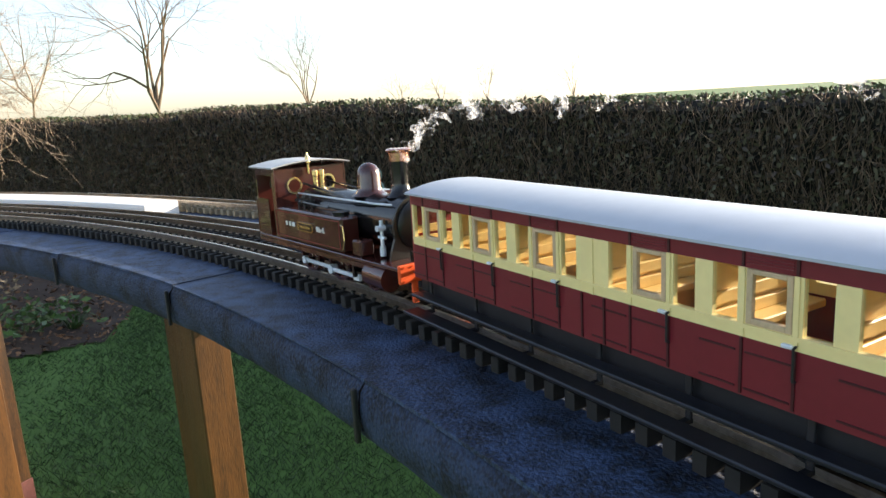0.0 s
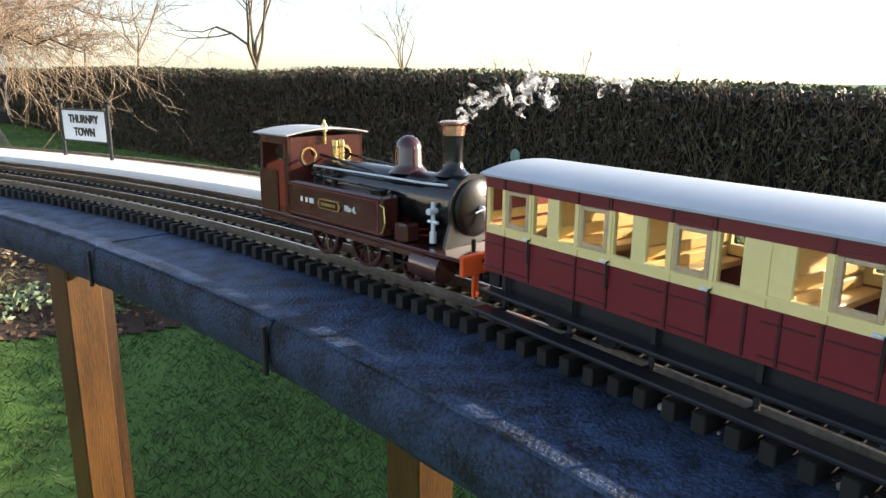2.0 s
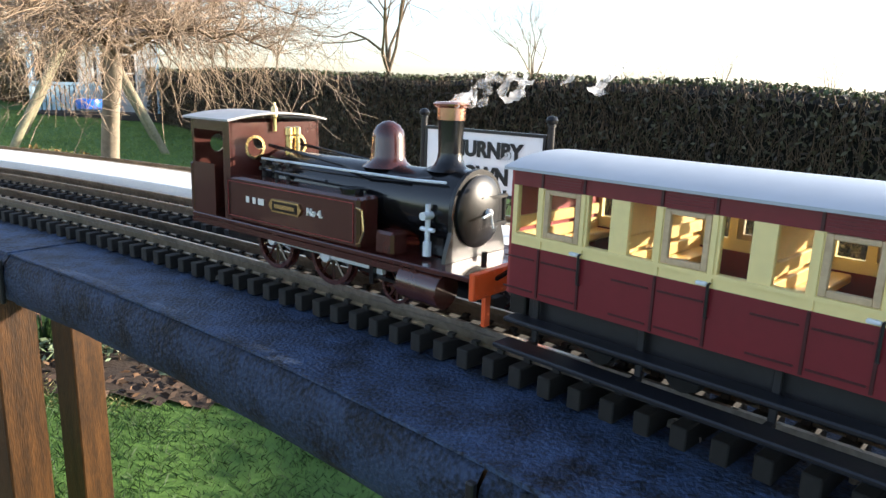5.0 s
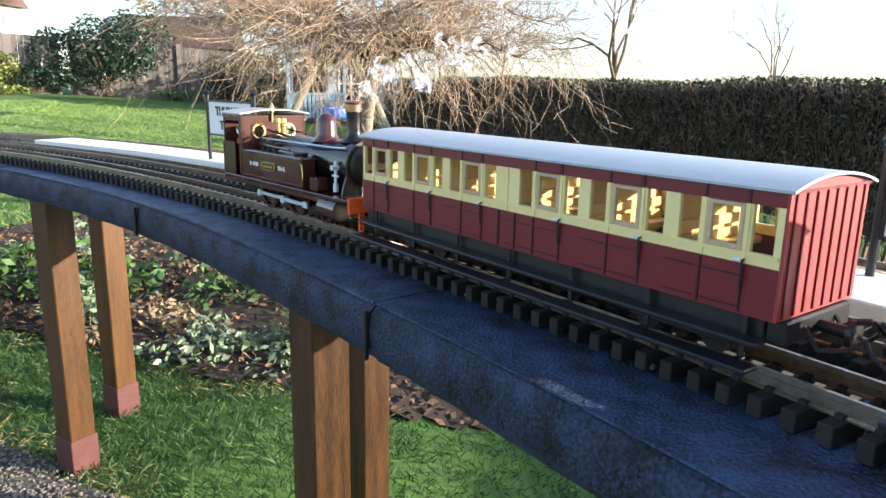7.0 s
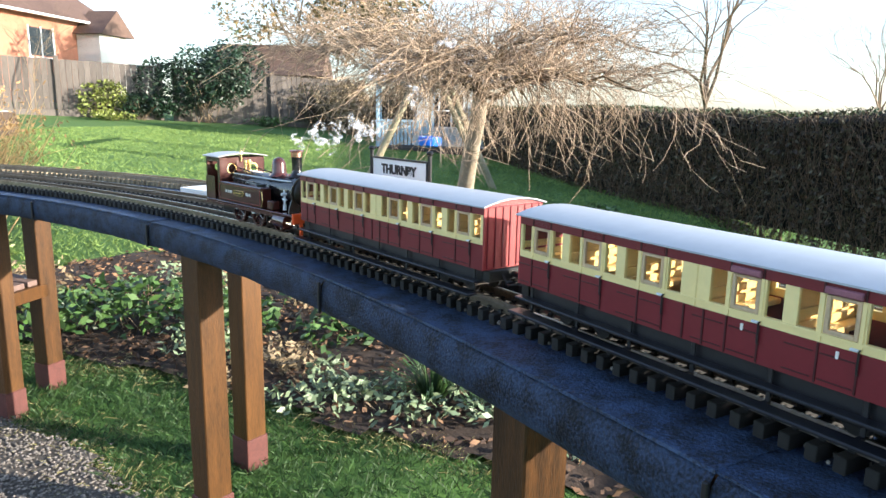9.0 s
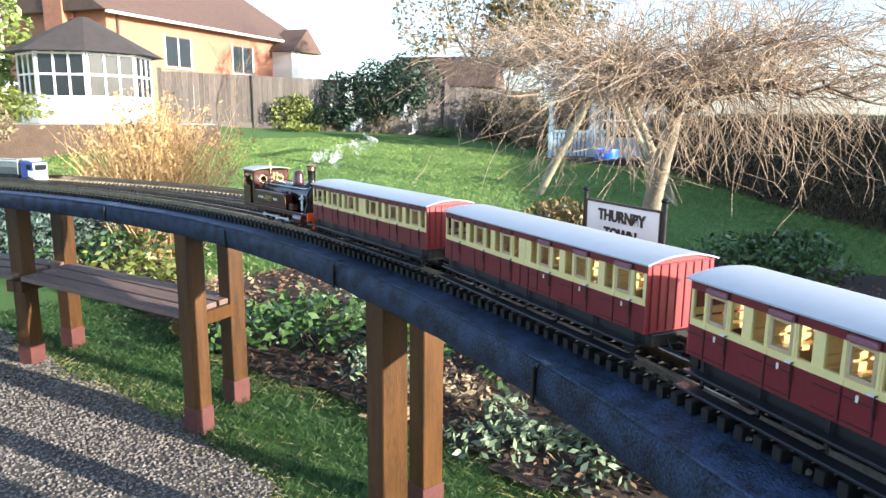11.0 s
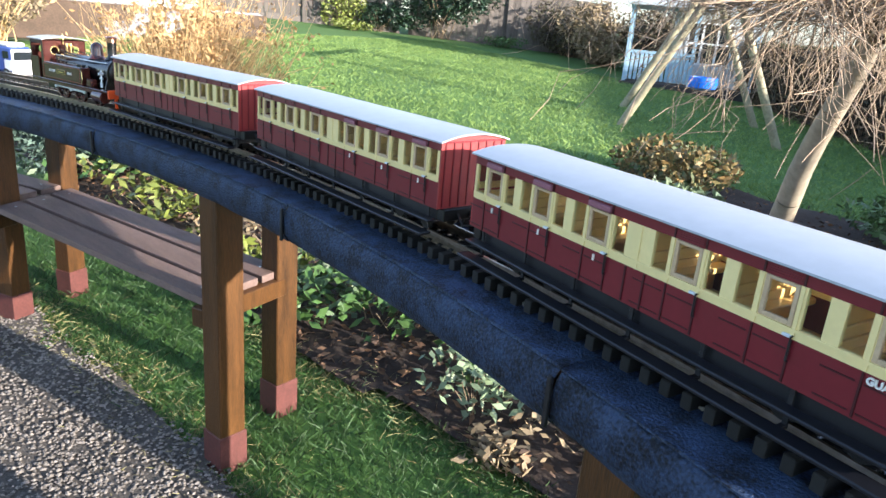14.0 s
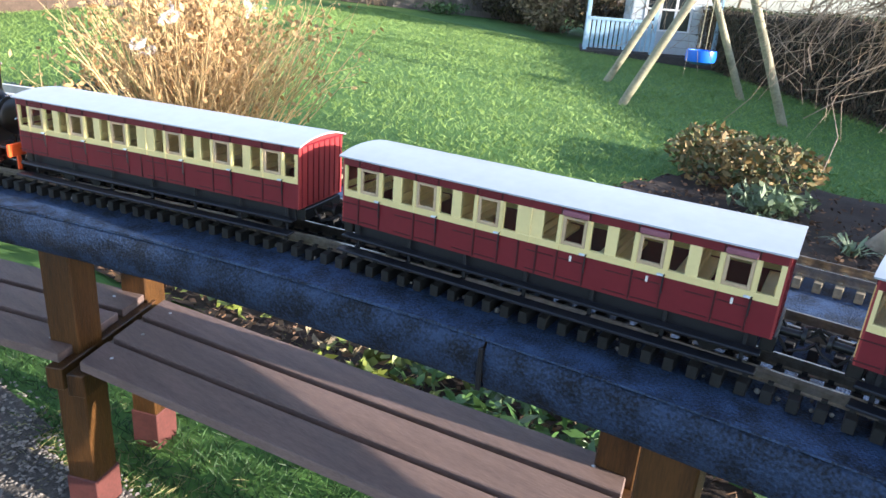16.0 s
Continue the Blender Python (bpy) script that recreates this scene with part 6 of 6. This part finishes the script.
# green garden statue beyond the track
VERDIGRIS = mat("verdigris_bronze", (0.20, 0.30, 0.25), 0.7, var=0.35, scale=14, bump=0.4)
st_ = lathe(BM(), [(0.075, 0.0), (0.075, 0.10), (0.055, 0.12), (0.05, 0.30), (0.075, 0.42), (0.065, 0.52), (0.085, 0.66), (0.055, 0.78), (0.03, 0.83), (0.05, 0.90), (0.045, 0.96), (0.02, 1.0)], 18, Matrix.Translation((2.78, 4.37, 0)) @ Matrix.Diagonal((0.75, 0.75, 0.63, 1)))
tagged(part("garden_statue", st_, VERDIGRIS, smooth=True), "slim grey-green weathered garden statue on the grass", "statue")


# ---- steam ----
def steam_mat():
    m = bpy.data.materials.new("steam")
    m.use_nodes = True
    N, L_ = m.node_tree.nodes, m.node_tree.links
    b = N["Principled BSDF"]
    b.inputs["Base Color"].default_value = (0.92, 0.93, 0.95, 1)
    b.inputs["Roughness"].default_value, b.inputs["Specular IOR Level"].default_value = 1.0, 0.0
    b.inputs["Subsurface Weight"].default_value = 0.0
    tr, tl, ad, mx = N.new("ShaderNodeBsdfTransparent"), N.new("ShaderNodeBsdfTranslucent"), N.new("ShaderNodeMixShader"), N.new("ShaderNodeMixShader")
    tl.inputs[0].default_value = (0.95, 0.95, 0.95, 1)
    tc, n1, rp = N.new("ShaderNodeTexCoord"), N.new("ShaderNodeTexNoise"), N.new("ShaderNodeValToRGB")
    n1.inputs["Scale"].default_value, n1.inputs["Detail"].default_value, n1.inputs["Distortion"].default_value = 42, 5, 1.2
    rp.color_ramp.elements[0].position, rp.color_ramp.elements[1].position = 0.40, 0.72
    rp.color_ramp.elements[1].color = (0.62, 0.62, 0.62, 1)
    L_.new(tc.outputs["Object"], n1.inputs["Vector"]), L_.new(n1.outputs["Fac"], rp.inputs[0]), L_.new(rp.outputs[0], mx.inputs[0])
    ad.inputs[0].default_value = 0.5
    L_.new(b.outputs[0], ad.inputs[1]), L_.new(tl.outputs[0], ad.inputs[2])
    L_.new(tr.outputs[0], mx.inputs[1]), L_.new(ad.outputs[0], mx.inputs[2])
    L_.new(mx.outputs[0], N["Material Output"].inputs["Surface"])
    return m


STEAM = steam_mat()


def wisp(seed, size):
    """A curl of steam: crumpled ribbons round one middle, rigid."""
    rng = np.random.default_rng(seed)
    bm = BM()
    for _ in range(3):
        p = rng.normal(0, size * 0.25, 3)
        d = rng.normal(size=3)
        sd = rng.normal(size=3)
        last = None
        n = 22
        for k in range(n):
            d = d * 0.85 + rng.normal(0, 0.45, 3)
            d /= np.linalg.norm(d)
            p = p * 0.95 + d * size * 0.17
            sd = sd * 0.8 + rng.normal(0, 0.3, 3)
            e = np.cross(d, sd)
            e = e / (np.linalg.norm(e) + 1e-6) * size * (0.03 + 0.22 * math.sin(math.pi * k / n))
            f = np.cross(d, e) * 0.5
            row = [bm.verts.new(p - e), bm.verts.new(p - e * 0.4 + f), bm.verts.new(p + e * 0.4 + f), bm.verts.new(p + e)]
            if last:
                for i in range(3):
                    bm.faces.new((last[i], last[i + 1], row[i + 1], row[i]))
            last = row
    me = bpy.data.meshes.new("steam_puff")
    bm.to_mesh(me)
    bm.free()
    me.materials.append(STEAM)
    me.polygons.foreach_set("use_smooth", [True] * len(me.polygons))
    return me


WISPS = [wisp(200 + i, 0.012) for i in range(4)] + [wisp(210 + i, 0.019) for i in range(8)]
puffs = []
for i in range(66):
    for k in range(4):
        ob = new("steam_puff", WISPS[(i * 3) % 4 if k == 0 else 4 + (i * 5 + k * 3) % 8])
        tagged(ob, "thin white curl of steam from the chimney", "steam", "steam puffs")
        ob.visible_shadow = False
        puffs.append((ob, i * 0.25 - 1.2, k, i))


# ---- what moves ----
TRAIN = [(0, 23.9), (0.5, 26.5), (1.5, 31.75), (2.5, 36.75), (3.0, 39.2), (3.5, 41.75), (3.7, 42.8), (6, 54.85), (8, 65.4), (10, 76.1), (12.5, 89.1), (14.5, 99.8), (16, 108.15)]
ANGLES = np.linspace(-60, 200, 2601)
ARC = np.r_[0, np.cumsum([LINE(d) * radians(0.1) for d in ANGLES[:-1]])]


def run(t):
    """How far the middle of the first coach has come along the line, smoothed."""
    a = np.array(TRAIN)
    ts = np.linspace(t - 0.8, t + 0.8, 17)
    inside = np.interp(ts, a[:, 0], a[:, 1])
    inside = np.where(ts < 0, a[0, 1] + 5.2 * ts, np.where(ts > 16, a[-1, 1] + 5.4 * (ts - 16), inside))
    return float(np.interp(inside.mean(), ANGLES, ARC)) - L / 2


def on_line(s, half):
    p, q = (at(LINE, float(np.interp(s + k * half, ARC, ANGLES)), 0, RAILTOP - 0.0004) for k in (-1, 1))
    d = q - p
    return Matrix.Translation((p + q) / 2) @ Matrix.Rotation(math.atan2(d.y, d.x), 4, "Z")


ENGINE_GAP = L / 2 + 0.030 + 0.1815
PITCH = L + 0.076


def motions():
    ts = [i * 0.25 for i in range(65)]
    walk(engine, [(t, on_line(run(t) + ENGINE_GAP, 0.09)) for t in ts])
    for k, c in enumerate((coach_a, coach_b, coach_c)):
        walk(c, [(t, on_line(run(t) - k * PITCH, 0.17)) for t in ts])
    fine = [i / 15 for i in range(241)]
    k = 1 / (SCALE * WHEELS[0][1])
    for o, x, r in wheel_parts:
        turn = 1 / (SCALE * r)
        walk(o, [(t, Matrix.Translation((x, 0, r - 0.0002)) @ Matrix.Rotation(run(t) * turn, 4, "Y")) for t in fine])
    for o, d, s in rods:
        x, r = (WHEELS[0][0], WHEELS[0][1])
        walk(o, [(t, Matrix.Translation((x + 0.0105 * math.cos(run(t) * k), 0, r - 0.0105 * math.sin(run(t) * k)))) for t in fine])
    # steam leaves the chimney, hangs in the air behind the engine, then blows up and away
    def chimney(t, up=0.0):
        return on_line(run(t) + ENGINE_GAP, 0.09) @ Vector((SCALE * (EX0 + 0.064), 0, SCALE * 0.150 + up))

    def hidden(t):
        return on_line(run(t) + ENGINE_GAP, 0.09) @ Vector((SCALE * (EX0 + 0.185), 0, SCALE * 0.066))

    rng = np.random.default_rng(300)
    for ob, t0, k, i in puffs:
        a, spin = rng.normal(0, 1, 3), rng.uniform(-1, 1, 3)
        side = Vector((0.06 * a[0] + 0.06, 0.05 * a[1] - 0.03, 0.018 + 0.030 * abs(a[2])))
        rows = []
        lag = (0.02, 0.10, 0.16, 0.22)[k]
        for j in range(65):
            t = j * 0.25
            age = t - t0 - lag
            if age <= 0:
                p = hidden(t)
            else:
                p = chimney(t0 + lag, 0.012) + side * age + Vector((0, 0, 0.05 * min(age, 0.5)))
                life = 1.3 if t0 < 4 else 0.75
                if age > life:
                    q = age - life
                    p += Vector((3.0 * q, 3.0 * q, 4.5 * q)) * min(1.0, q * 1.5)
                if q_far(p):
                    p = p.normalized() * 160.0
            turn = Euler([spin[n] * 0.9 * max(0, min(age, 3)) + a[n] for n in range(3)])
            rows.append((t, Matrix.LocRotScale(p, turn, None)))
        walk(ob, rows)


def q_far(p):
    return p.length > 160.0


SCALE = 1.1
engine.scale = (SCALE,) * 3
motions()
